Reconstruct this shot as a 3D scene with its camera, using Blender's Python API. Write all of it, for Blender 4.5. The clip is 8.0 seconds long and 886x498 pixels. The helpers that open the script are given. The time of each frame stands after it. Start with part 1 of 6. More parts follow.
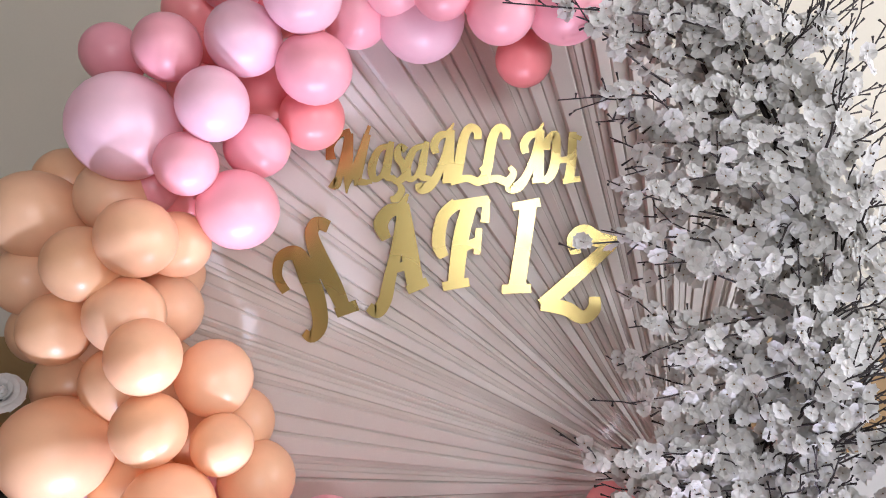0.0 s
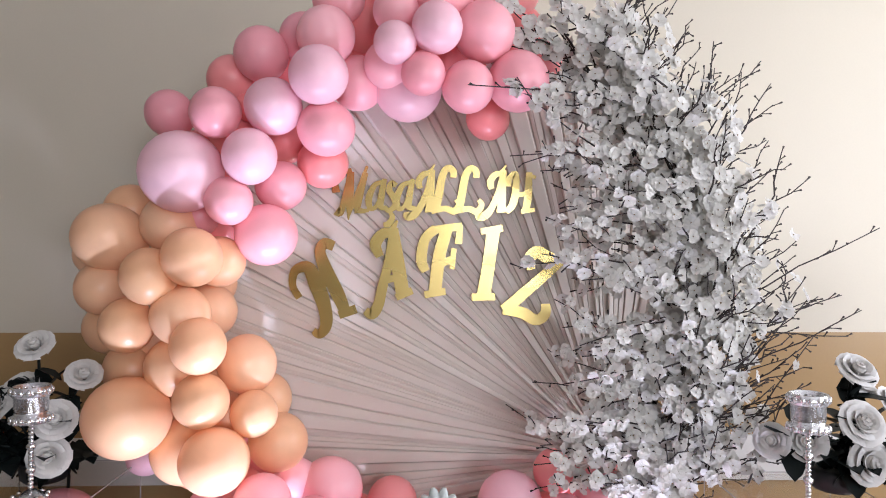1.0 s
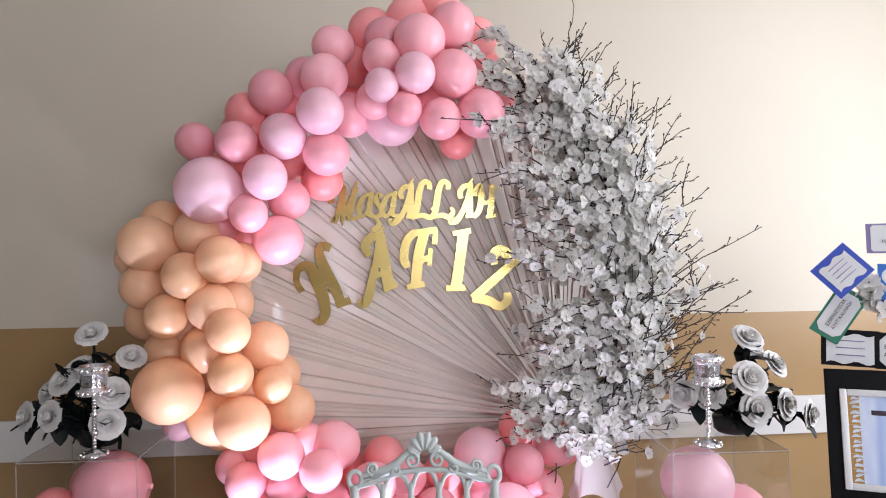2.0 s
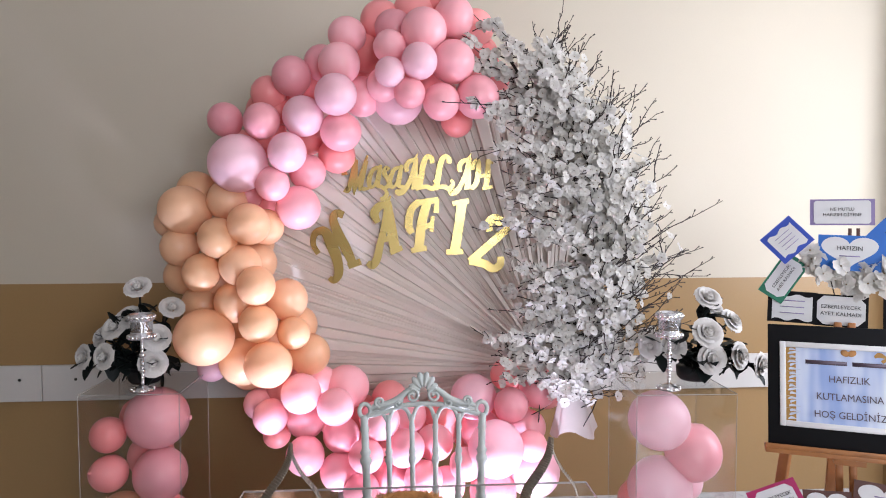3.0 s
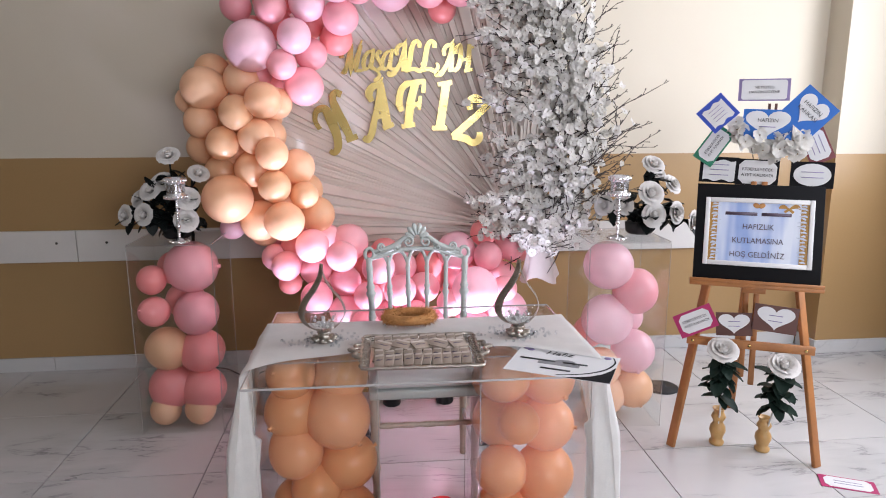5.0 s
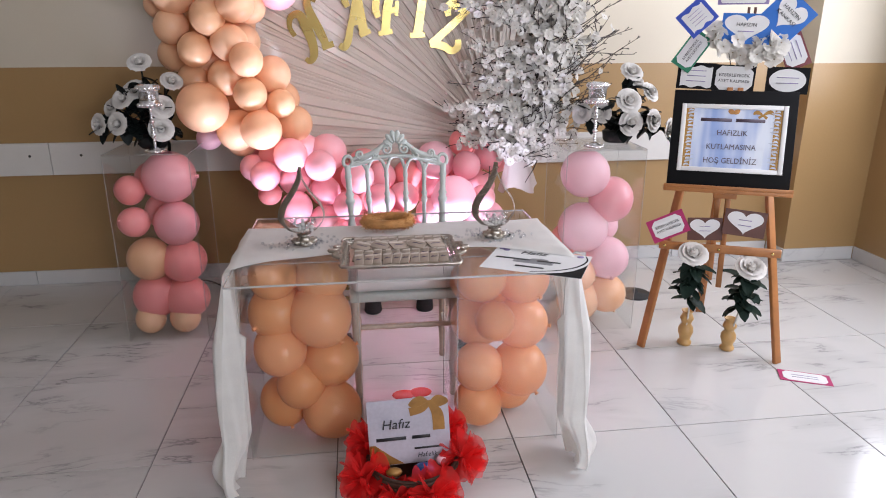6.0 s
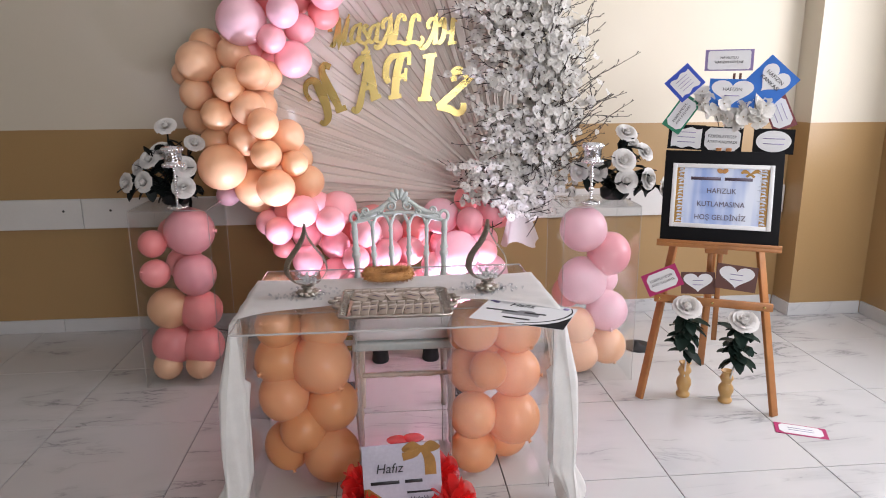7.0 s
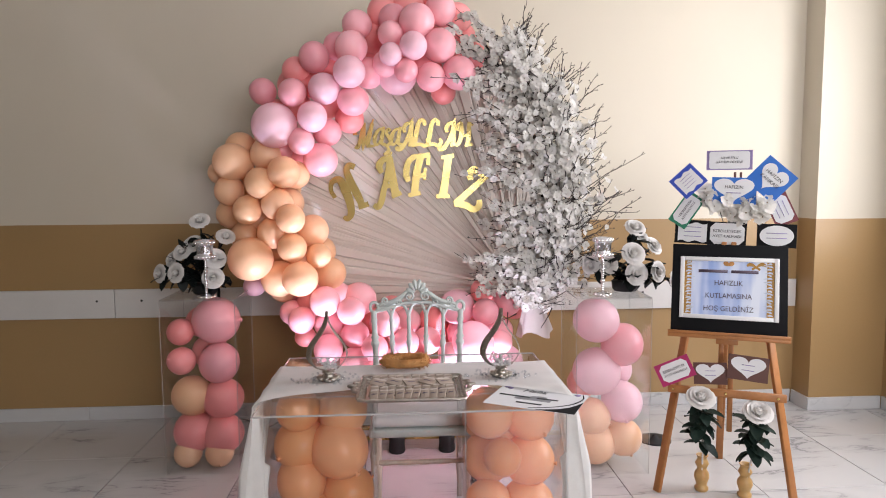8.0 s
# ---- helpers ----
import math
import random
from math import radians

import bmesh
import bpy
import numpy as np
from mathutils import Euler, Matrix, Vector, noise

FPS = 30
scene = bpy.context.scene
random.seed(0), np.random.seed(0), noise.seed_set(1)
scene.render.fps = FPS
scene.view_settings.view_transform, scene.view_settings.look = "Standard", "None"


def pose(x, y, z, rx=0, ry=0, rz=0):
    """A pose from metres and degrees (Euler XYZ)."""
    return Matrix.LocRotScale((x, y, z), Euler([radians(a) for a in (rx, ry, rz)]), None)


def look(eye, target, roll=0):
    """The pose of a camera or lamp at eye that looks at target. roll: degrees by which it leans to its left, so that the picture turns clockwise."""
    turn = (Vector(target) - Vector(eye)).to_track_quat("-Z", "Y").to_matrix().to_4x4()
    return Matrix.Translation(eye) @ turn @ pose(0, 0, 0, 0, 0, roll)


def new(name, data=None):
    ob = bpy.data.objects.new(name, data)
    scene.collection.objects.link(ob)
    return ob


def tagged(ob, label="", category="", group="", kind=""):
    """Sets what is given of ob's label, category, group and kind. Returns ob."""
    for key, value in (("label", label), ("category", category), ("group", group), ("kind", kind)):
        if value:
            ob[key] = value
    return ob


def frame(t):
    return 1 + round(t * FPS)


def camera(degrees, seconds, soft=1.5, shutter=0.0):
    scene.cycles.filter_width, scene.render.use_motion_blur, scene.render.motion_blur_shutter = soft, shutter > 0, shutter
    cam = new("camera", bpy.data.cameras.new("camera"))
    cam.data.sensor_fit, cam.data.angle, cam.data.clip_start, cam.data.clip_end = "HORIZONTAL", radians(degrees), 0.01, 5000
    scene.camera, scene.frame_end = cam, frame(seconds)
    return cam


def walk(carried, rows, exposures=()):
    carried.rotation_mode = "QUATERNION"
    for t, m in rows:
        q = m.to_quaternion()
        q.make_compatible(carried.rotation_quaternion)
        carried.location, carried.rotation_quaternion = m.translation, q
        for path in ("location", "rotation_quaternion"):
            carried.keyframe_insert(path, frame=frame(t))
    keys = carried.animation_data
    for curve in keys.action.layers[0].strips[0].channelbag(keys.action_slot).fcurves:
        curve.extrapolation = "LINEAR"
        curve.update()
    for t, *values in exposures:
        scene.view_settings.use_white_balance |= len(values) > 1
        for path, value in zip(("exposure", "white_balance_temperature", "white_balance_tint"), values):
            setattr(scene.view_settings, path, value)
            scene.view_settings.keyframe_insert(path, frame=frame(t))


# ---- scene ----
cam = camera(66.9, 8.0, soft=1.0)
PATH = [
    (0, (-0.409, -0.254, 1.427), (-0.359, 1.746, 1.424), -0.3),
    (0.5, (-0.396, -0.457, 1.447), (-0.385, 1.542, 1.422), -1.3),
    (1, (-0.384, -0.688, 1.463), (-0.314, 1.311, 1.474), 0.2),
    (1.5, (-0.397, -0.884, 1.461), (-0.28, 1.112, 1.486), -1.1),
    (1.7, (-0.422, -0.989, 1.47), (-0.28, 1.006, 1.486), -1.2),
    (2.8, (-0.421, -1.383, 1.455), (-0.281, 0.611, 1.399), -0.1),
    (3, (-0.413, -1.441, 1.47), (-0.287, 0.552, 1.377), -0.2),
    (3.5, (-0.437, -1.57, 1.455), (-0.278, 0.419, 1.316), 0.1),
    (4, (-0.473, -1.716, 1.431), (-0.327, 0.268, 1.221), -0.8),
    (4.5, (-0.498, -1.84, 1.417), (-0.312, 0.129, 1.118), 0.0),
    (5, (-0.503, -1.907, 1.397), (-0.306, 0.043, 0.998), -0.1),
    (5.2, (-0.506, -1.948, 1.39), (-0.273, -0.013, 0.94), 0.0),
    (6.3, (-0.479, -1.968, 1.334), (-0.236, -0.093, 0.68), -0.0),
    (6.5, (-0.441, -2.029, 1.336), (-0.264, -0.151, 0.672), -0.5),
    (7, (-0.408, -2.097, 1.384), (-0.235, -0.161, 0.913), -0.4),
    (7.5, (-0.399, -2.184, 1.401), (-0.276, -0.21, 1.107), -0.0),
    (8, (-0.406, -2.222, 1.379), (-0.284, -0.234, 1.191), -0.4),
]
walk(cam, [(t, look(eye, target, roll)) for t, eye, target, roll in PATH], [(0, 0.0, 6090, 13), (5, 0.0, 6170, 14), (6.5, 0.0, 6300, 14), (8, 0.0, 6520, 14)])

# ---- light ----
world = bpy.data.worlds.new("daylight")
scene.world = world
world.use_nodes = True
wt = world.node_tree
sky = wt.nodes.new("ShaderNodeTexSky")
sky.sky_type, sky.sun_disc = "NISHITA", False
sky.sun_elevation, sky.sun_rotation = radians(40), radians(120)
wt.links.new(sky.outputs["Color"], wt.nodes["Background"].inputs["Color"])
wt.nodes["Background"].inputs["Strength"].default_value = 0.12


def lamp(name, kind, m, energy, color=(1, 1, 1), size=0.1, size_y=None, cone=66):
    d = bpy.data.lights.new(name, kind)
    d.energy, d.color = energy, color
    if kind == "AREA":
        d.shape, d.size, d.size_y = "RECTANGLE", size, size_y or size
    if kind == "SPOT":
        d.spot_size, d.spot_blend, d.shadow_soft_size = radians(cone), 0.5, size
    ob = new(name, d)
    ob.matrix_basis = m
    return ob


# sky light in the openings of the right wall and of the wall behind the walk
lamp("window_light", "AREA", look((2.50, 0.20, 1.80), (0.0, 0.10, 1.70)), 85, (0.93, 0.945, 1.0), 1.95, 1.65)
lamp("rear_window_light", "AREA", look((1.4, -4.76, 1.75), (1.4, 1.0, 1.70)), 120, (0.93, 0.945, 1.0), 2.1, 1.55)
# floodlights on the floor between the chair and the garland, aimed up at the balloons
lamp("flood_beam_a", "SPOT", look((-0.05, 0.74, 0.085), (-0.12, 0.99, 0.70)), 72, (0.80, 0.79, 1.0), 0.025, cone=88)
lamp("flood_beam_b", "SPOT", look((-0.80, 0.62, 0.085), (-0.90, 1.02, 1.00)), 78, (0.72, 0.78, 1.0), 0.025, cone=36)
lamp("flood_beam_c", "SPOT", look((-0.60, 0.80, 0.085), (-0.66, 1.03, 0.65)), 32, (0.80, 0.79, 1.0), 0.025, cone=76)

# ---- materials ----
def material(name, color, rough=0.5, metal=0.0, var=0.12, scale=6.0, fine=90.0, bump=0.0, rand=0.0, sheen=0.0, translucent=0.0, coat=0.0):
    """A surface with colour variation at two scales, fine relief and a random shift from object to object."""
    m = bpy.data.materials.new(name)
    m.use_nodes = True
    nt = m.node_tree
    n, l = nt.nodes, nt.links
    b = n["Principled BSDF"]
    tc = n.new("ShaderNodeTexCoord")
    src = tc.outputs["Object"]
    big, small = n.new("ShaderNodeTexNoise"), n.new("ShaderNodeTexNoise")
    big.inputs["Scale"].default_value, big.inputs["Detail"].default_value = scale, 4
    small.inputs["Scale"].default_value, small.inputs["Detail"].default_value = fine, 3
    l.new(src, big.inputs["Vector"])
    l.new(src, small.inputs["Vector"])
    add = n.new("ShaderNodeMath")
    add.operation = "MULTIPLY_ADD"
    l.new(small.outputs["Fac"], add.inputs[0])
    add.inputs[1].default_value = 0.4
    l.new(big.outputs["Fac"], add.inputs[2])
    ramp = n.new("ShaderNodeMapRange")
    ramp.inputs["From Min"].default_value, ramp.inputs["From Max"].default_value = 0.35, 1.05
    ramp.inputs["To Min"].default_value, ramp.inputs["To Max"].default_value = 1 - var, 1 + var
    l.new(add.outputs[0], ramp.inputs["Value"])
    hsv = n.new("ShaderNodeHueSaturation")
    hsv.inputs["Color"].default_value = (*color, 1)
    val = ramp.outputs["Result"]
    if rand:
        info, mr, mul = n.new("ShaderNodeObjectInfo"), n.new("ShaderNodeMapRange"), n.new("ShaderNodeMath")
        mr.inputs["To Min"].default_value, mr.inputs["To Max"].default_value = 1 - rand, 1 + rand
        l.new(info.outputs["Random"], mr.inputs["Value"])
        mul.operation = "MULTIPLY"
        l.new(mr.outputs["Result"], mul.inputs[0])
        l.new(val, mul.inputs[1])
        val = mul.outputs[0]
        sat = n.new("ShaderNodeMapRange")
        sat.inputs["To Min"].default_value, sat.inputs["To Max"].default_value = 1 + rand, 1 - rand
        l.new(info.outputs["Random"], sat.inputs["Value"])
        l.new(sat.outputs["Result"], hsv.inputs["Saturation"])
    l.new(val, hsv.inputs["Value"])
    l.new(hsv.outputs["Color"], b.inputs["Base Color"])
    rr = n.new("ShaderNodeMapRange")
    rr.inputs["To Min"].default_value, rr.inputs["To Max"].default_value = max(rough - 0.08, 0.02), min(rough + 0.08, 1)
    l.new(big.outputs["Fac"], rr.inputs["Value"])
    l.new(rr.outputs["Result"], b.inputs["Roughness"])
    b.inputs["Metallic"].default_value = metal
    b.inputs["Coat Weight"].default_value = coat
    b.inputs["Sheen Weight"].default_value = sheen
    if bump:
        bp = n.new("ShaderNodeBump")
        bp.inputs["Strength"].default_value, bp.inputs["Distance"].default_value = bump, 0.004
        l.new(add.outputs[0], bp.inputs["Height"])
        l.new(bp.outputs["Normal"], b.inputs["Normal"])
    if translucent:
        tr, mix = n.new("ShaderNodeBsdfTranslucent"), n.new("ShaderNodeMixShader")
        l.new(hsv.outputs["Color"], tr.inputs["Color"])
        mix.inputs["Fac"].default_value = translucent
        l.new(b.outputs["BSDF"], mix.inputs[1])
        l.new(tr.outputs["BSDF"], mix.inputs[2])
        l.new(mix.outputs["Shader"], n["Material Output"].inputs["Surface"])
    return m


def marble_material(name, base, vein, rough, vein_amount):
    """Polished marble-look porcelain, with thin grey veins that differ from tile to tile."""
    m = bpy.data.materials.new(name)
    m.use_nodes = True
    n, l = m.node_tree.nodes, m.node_tree.links
    b = n["Principled BSDF"]
    tc, info = n.new("ShaderNodeTexCoord"), n.new("ShaderNodeObjectInfo")
    sc, ad = n.new("ShaderNodeVectorMath"), n.new("ShaderNodeVectorMath")
    sc.operation, ad.operation = "SCALE", "ADD"
    comb = n.new("ShaderNodeCombineXYZ")
    l.new(info.outputs["Random"], comb.inputs[0])
    l.new(info.outputs["Random"], comb.inputs[2])
    l.new(comb.outputs[0], sc.inputs[0])
    sc.inputs["Scale"].default_value = 37.0
    l.new(tc.outputs["Object"], ad.inputs[0])
    l.new(sc.outputs["Vector"], ad.inputs[1])
    stretch = n.new("ShaderNodeMapping")
    stretch.inputs["Rotation"].default_value = (0, 0, radians(38))
    stretch.inputs["Scale"].default_value = (0.75, 2.6, 1)
    l.new(ad.outputs["Vector"], stretch.inputs["Vector"])
    vn = n.new("ShaderNodeTexNoise")
    vn.inputs["Scale"].default_value, vn.inputs["Detail"].default_value, vn.inputs["Roughness"].default_value = 1.3, 7, 0.6
    vn.inputs["Distortion"].default_value = 0.5
    l.new(stretch.outputs["Vector"], vn.inputs["Vector"])
    d1, ab = n.new("ShaderNodeMath"), n.new("ShaderNodeMath")
    d1.operation, d1.inputs[1].default_value, ab.operation = "SUBTRACT", 0.5, "ABSOLUTE"
    l.new(vn.outputs["Fac"], d1.inputs[0])
    l.new(d1.outputs[0], ab.inputs[0])
    line = n.new("ShaderNodeMapRange")
    line.inputs["From Min"].default_value, line.inputs["From Max"].default_value = 0.0, 0.012
    line.inputs["To Min"].default_value, line.inputs["To Max"].default_value = 1.0, 0.0
    l.new(ab.outputs[0], line.inputs["Value"])
    mask = n.new("ShaderNodeTexNoise")
    mask.inputs["Scale"].default_value = 2.6
    l.new(ad.outputs["Vector"], mask.inputs["Vector"])
    mm = n.new("ShaderNodeMapRange")
    mm.inputs["From Min"].default_value, mm.inputs["From Max"].default_value = 0.47, 0.62
    l.new(mask.outputs["Fac"], mm.inputs["Value"])
    fac = n.new("ShaderNodeMath")
    fac.operation = "MULTIPLY"
    l.new(line.outputs["Result"], fac.inputs[0])
    l.new(mm.outputs["Result"], fac.inputs[1])
    cloud = n.new("ShaderNodeMapRange")
    cloud.inputs["From Min"].default_value, cloud.inputs["From Max"].default_value = 0.0, 0.12
    cloud.inputs["To Min"].default_value, cloud.inputs["To Max"].default_value = 0.22, 0.0
    l.new(ab.outputs[0], cloud.inputs["Value"])
    cl = n.new("ShaderNodeMath")
    cl.operation = "MULTIPLY"
    l.new(cloud.outputs["Result"], cl.inputs[0])
    l.new(mm.outputs["Result"], cl.inputs[1])
    tot = n.new("ShaderNodeMath")
    tot.operation = "MULTIPLY_ADD"
    l.new(fac.outputs[0], tot.inputs[0])
    tot.inputs[1].default_value = vein_amount
    l.new(cl.outputs[0], tot.inputs[2])
    tot.use_clamp = True
    mix = n.new("ShaderNodeMix")
    mix.data_type = "RGBA"
    mix.inputs["A"].default_value, mix.inputs["B"].default_value = (*base, 1), (*vein, 1)
    l.new(tot.outputs[0], mix.inputs["Factor"])
    l.new(mix.outputs["Result"], b.inputs["Base Color"])
    gl = n.new("ShaderNodeMapRange")
    gl.inputs["To Min"].default_value, gl.inputs["To Max"].default_value = rough - 0.05, rough + 0.08
    l.new(mask.outputs["Fac"], gl.inputs["Value"])
    l.new(gl.outputs["Result"], b.inputs["Roughness"])
    return m


def clear_material(name, tint=(1, 1, 1), rough=0.02, gloss=0.45):
    """Thin clear acrylic: light goes straight through, with a gloss that grows towards grazing views."""
    m = bpy.data.materials.new(name)
    m.use_nodes = True
    n, l = m.node_tree.nodes, m.node_tree.links
    n.remove(n["Principled BSDF"])
    t, g, mix, lw = (n.new("ShaderNodeBsdfTransparent"), n.new("ShaderNodeBsdfGlossy"), n.new("ShaderNodeMixShader"), n.new("ShaderNodeLayerWeight"))
    t.inputs["Color"].default_value = (*tint, 1)
    g.inputs["Roughness"].default_value = rough
    pw, mr = n.new("ShaderNodeMath"), n.new("ShaderNodeMapRange")
    pw.operation, pw.inputs[1].default_value = "POWER", 4.5
    lw.inputs["Blend"].default_value = 0.5
    l.new(lw.outputs["Facing"], pw.inputs[0])
    l.new(pw.outputs[0], mr.inputs["Value"])
    mr.inputs["To Min"].default_value, mr.inputs["To Max"].default_value = 0.03, gloss
    l.new(mr.outputs["Result"], mix.inputs["Fac"])
    l.new(t.outputs[0], mix.inputs[1])
    l.new(g.outputs[0], mix.inputs[2])
    l.new(mix.outputs[0], n["Material Output"].inputs["Surface"])
    return m


def streaked_print(name, dark, pale):
    """A printed watercolour wash: two inks in soft upright streaks."""
    m = bpy.data.materials.new(name)
    m.use_nodes = True
    n, l = m.node_tree.nodes, m.node_tree.links
    tc, mp, nz, mr, mix = n.new("ShaderNodeTexCoord"), n.new("ShaderNodeMapping"), n.new("ShaderNodeTexNoise"), n.new("ShaderNodeMapRange"), n.new("ShaderNodeMix")
    mp.inputs["Scale"].default_value = (15, 1, 2.2)
    nz.inputs["Scale"].default_value, nz.inputs["Detail"].default_value = 1.0, 2
    mr.inputs["From Min"].default_value, mr.inputs["From Max"].default_value = 0.36, 0.64
    mix.data_type = "RGBA"
    mix.inputs["A"].default_value, mix.inputs["B"].default_value = (*dark, 1), (*pale, 1)
    l.new(tc.outputs["Object"], mp.inputs["Vector"])
    l.new(mp.outputs["Vector"], nz.inputs["Vector"])
    l.new(nz.outputs["Fac"], mr.inputs["Value"])
    l.new(mr.outputs["Result"], mix.inputs["Factor"])
    l.new(mix.outputs["Result"], n["Principled BSDF"].inputs["Base Color"])
    n["Principled BSDF"].inputs["Roughness"].default_value = 0.5
    return m


M_UPPER = material("cream_emulsion", (0.585, 0.53, 0.425), 0.75, var=0.05, scale=1.2, fine=140, bump=0.08)
M_DADO = material("ochre_gloss_paint", (0.345, 0.218, 0.094), 0.36, var=0.08, scale=1.0, fine=110, bump=0.05)
M_CEIL = material("white_ceiling_paint", (0.704, 0.6952, 0.6688), 0.8, var=0.03)
M_TILE = marble_material("marble_tile", (0.54, 0.538, 0.53), (0.18, 0.18, 0.185), 0.13, 0.55)
M_SKIRT = marble_material("marble_skirting", (0.5544, 0.5544, 0.546), (0.25, 0.25, 0.25), 0.2, 0.7)
M_GROUT = material("dark_grout", (0.13, 0.125, 0.12), 0.9, var=0.2)
M_RAIL = material("white_laminate", (0.6048, 0.588, 0.5544), 0.4, var=0.04, bump=0.03)
M_SCREW = material("dark_screw", (0.06, 0.055, 0.05), 0.5, 0.6)
M_FRAME = material("white_window_frame", (0.688, 0.688, 0.6794), 0.4, var=0.04)
M_PINK = material("pink_latex", (1.0, 0.475, 0.525), 0.33, var=0.03, scale=4, rand=0.10, translucent=0.16)
M_PALEPINK = material("pale_pink_latex", (1.0, 0.65, 0.73), 0.33, var=0.03, scale=4, rand=0.06, translucent=0.16)
M_PEACH = material("peach_latex", (1.0, 0.62, 0.375), 0.33, var=0.03, scale=4, rand=0.06, translucent=0.16)
M_ORANGE = material("orange_peach_latex", (1.0, 0.51, 0.235), 0.33, var=0.03, scale=4, rand=0.08, translucent=0.16)
M_CORAL = material("coral_latex", (1.0, 0.355, 0.35), 0.33, var=0.03, scale=4, rand=0.08, translucent=0.16)
M_FABRIC = material("cream_chiffon", (0.82, 0.755, 0.68), 0.8, var=0.06, scale=5, fine=300, bump=0.1, sheen=0.2, translucent=0.15)
M_CLOTH = material("white_chiffon_cloth", (0.78, 0.77, 0.74), 0.8, var=0.07, scale=18, fine=260, bump=0.5, sheen=0.2, translucent=0.4)
M_GOLD = material("mirror_gold", (0.59, 0.455, 0.17), 0.27, 1.0, var=0.05, scale=3)
M_PETAL = material("white_silk_petal", (0.73, 0.71, 0.665), 0.65, var=0.08, scale=20, translucent=0.35)
M_TWIG = material("dark_twig", (0.035, 0.025, 0.022), 0.7, var=0.3, scale=40, bump=0.3)
M_BUD = material("brown_stamen", (0.20, 0.12, 0.05), 0.7, var=0.2)
M_FOAM = material("white_foam_rose", (0.6192, 0.5934, 0.559), 0.7, var=0.06, scale=15, rand=0.05)
M_BLACKLEAF = material("black_green_leaf", (0.008, 0.011, 0.010), 0.5, var=0.3, scale=20)
M_DARKLEAF = material("dark_green_leaf", (0.015, 0.03, 0.022), 0.5, var=0.3, scale=20)
M_ACRYL = clear_material("clear_acrylic", (0.985, 0.988, 0.986))
M_EDGE = material("polished_acrylic_edge", (0.40, 0.385, 0.37), 0.2, var=0.05)
M_CRYSTAL = material("cut_crystal_chrome", (0.75, 0.75, 0.76), 0.10, 0.9, var=0.25, scale=60, fine=200, bump=0.5)
M_BEAD = clear_material("clear_bead", (0.93, 0.94, 0.95), 0.05, 0.9)
M_GRAIN = material("white_crystal_grain", (0.62, 0.61, 0.60), 0.25, var=0.15, scale=80, translucent=0.3)
M_CHROME = material("chrome", (0.72, 0.71, 0.69), 0.14, 1.0, var=0.08)
M_SILVER = material("aged_silver", (0.432, 0.396, 0.342), 0.32, 1.0, var=0.25, scale=30, bump=0.3)
M_CHAIR = material("grey_white_chair_lacquer", (0.4576, 0.4928, 0.4664), 0.38, var=0.10, scale=14, bump=0.04)
M_BAREWOOD = material("worn_bare_wood", (0.50, 0.41, 0.33), 0.5, var=0.18, scale=20, fine=80)
M_CUSHION = material("white_faux_leather", (0.645, 0.6278, 0.6192), 0.42, var=0.04, bump=0.1)
M_STRAW = material("brown_straw", (0.47, 0.23, 0.075), 0.8, var=0.35, scale=30, fine=200)
M_PACKET = material("kraft_packet", (0.31, 0.25, 0.20), 0.6, var=0.15, scale=30)
M_FLAP = material("pale_packet_flap", (0.52, 0.45, 0.39), 0.6, var=0.12, scale=30)
M_INK = material("black_ink", (0.02, 0.02, 0.022), 0.6, var=0.1)
M_PAPER = material("white_card", (0.6536, 0.6536, 0.6536), 0.6, var=0.03)
M_BOARD = material("black_board", (0.006, 0.006, 0.007), 0.8, var=0.15, bump=0.05)
M_WOOD = material("orange_pine", (0.357, 0.1445, 0.0425), 0.45, var=0.25, scale=9, fine=60, bump=0.08)
M_VASE = material("turned_light_wood", (0.51, 0.306, 0.1105), 0.4, var=0.15, scale=14, fine=70)
M_RED = material("red_tulle", (0.86, 0.022, 0.02), 0.7, var=0.15, scale=18, translucent=0.5)
for m in (M_BOARD, M_BLACKLEAF, M_DARKLEAF):
    m.node_tree.nodes["Principled BSDF"].inputs["Specular IOR Level"].default_value = 0.18


def sheer(m, amount, tint=(1, 1, 1)):
    """Lets part of the light straight through, as a net or a thin skin does."""
    n, l = m.node_tree.nodes, m.node_tree.links
    out = n["Material Output"]
    src = out.inputs["Surface"].links[0].from_socket
    t, mix = n.new("ShaderNodeBsdfTransparent"), n.new("ShaderNodeMixShader")
    t.inputs["Color"].default_value = (*tint, 1)
    mix.inputs["Fac"].default_value = amount
    l.new(src, mix.inputs[1])
    l.new(t.outputs[0], mix.inputs[2])
    l.new(mix.outputs[0], out.inputs["Surface"])


sheer(M_RED, 0.45)
sheer(M_ORANGE, 0.30, (1.0, 0.62, 0.36))
sheer(M_PEACH, 0.10, (1.0, 0.66, 0.42))
sheer(M_PALEPINK, 0.10, (1.0, 0.66, 0.70))
M_WICKER = material("dark_wicker", (0.05, 0.022, 0.012), 0.7, var=0.3, scale=50, bump=0.5)
M_RIBBON = material("gold_ribbon_print", (0.30, 0.15, 0.035), 0.35, 0.3, var=0.3, scale=14)
M_BLUECARD = material("blue_card", (0.008, 0.12, 0.46), 0.5, var=0.06)
M_NAVY = material("royal_blue_card", (0.02, 0.06, 0.40), 0.5, var=0.06)
M_GREEN = material("green_card", (0.01, 0.17, 0.09), 0.5, var=0.06)
M_MAROON = material("maroon_card", (0.16, 0.025, 0.03), 0.5, var=0.06)
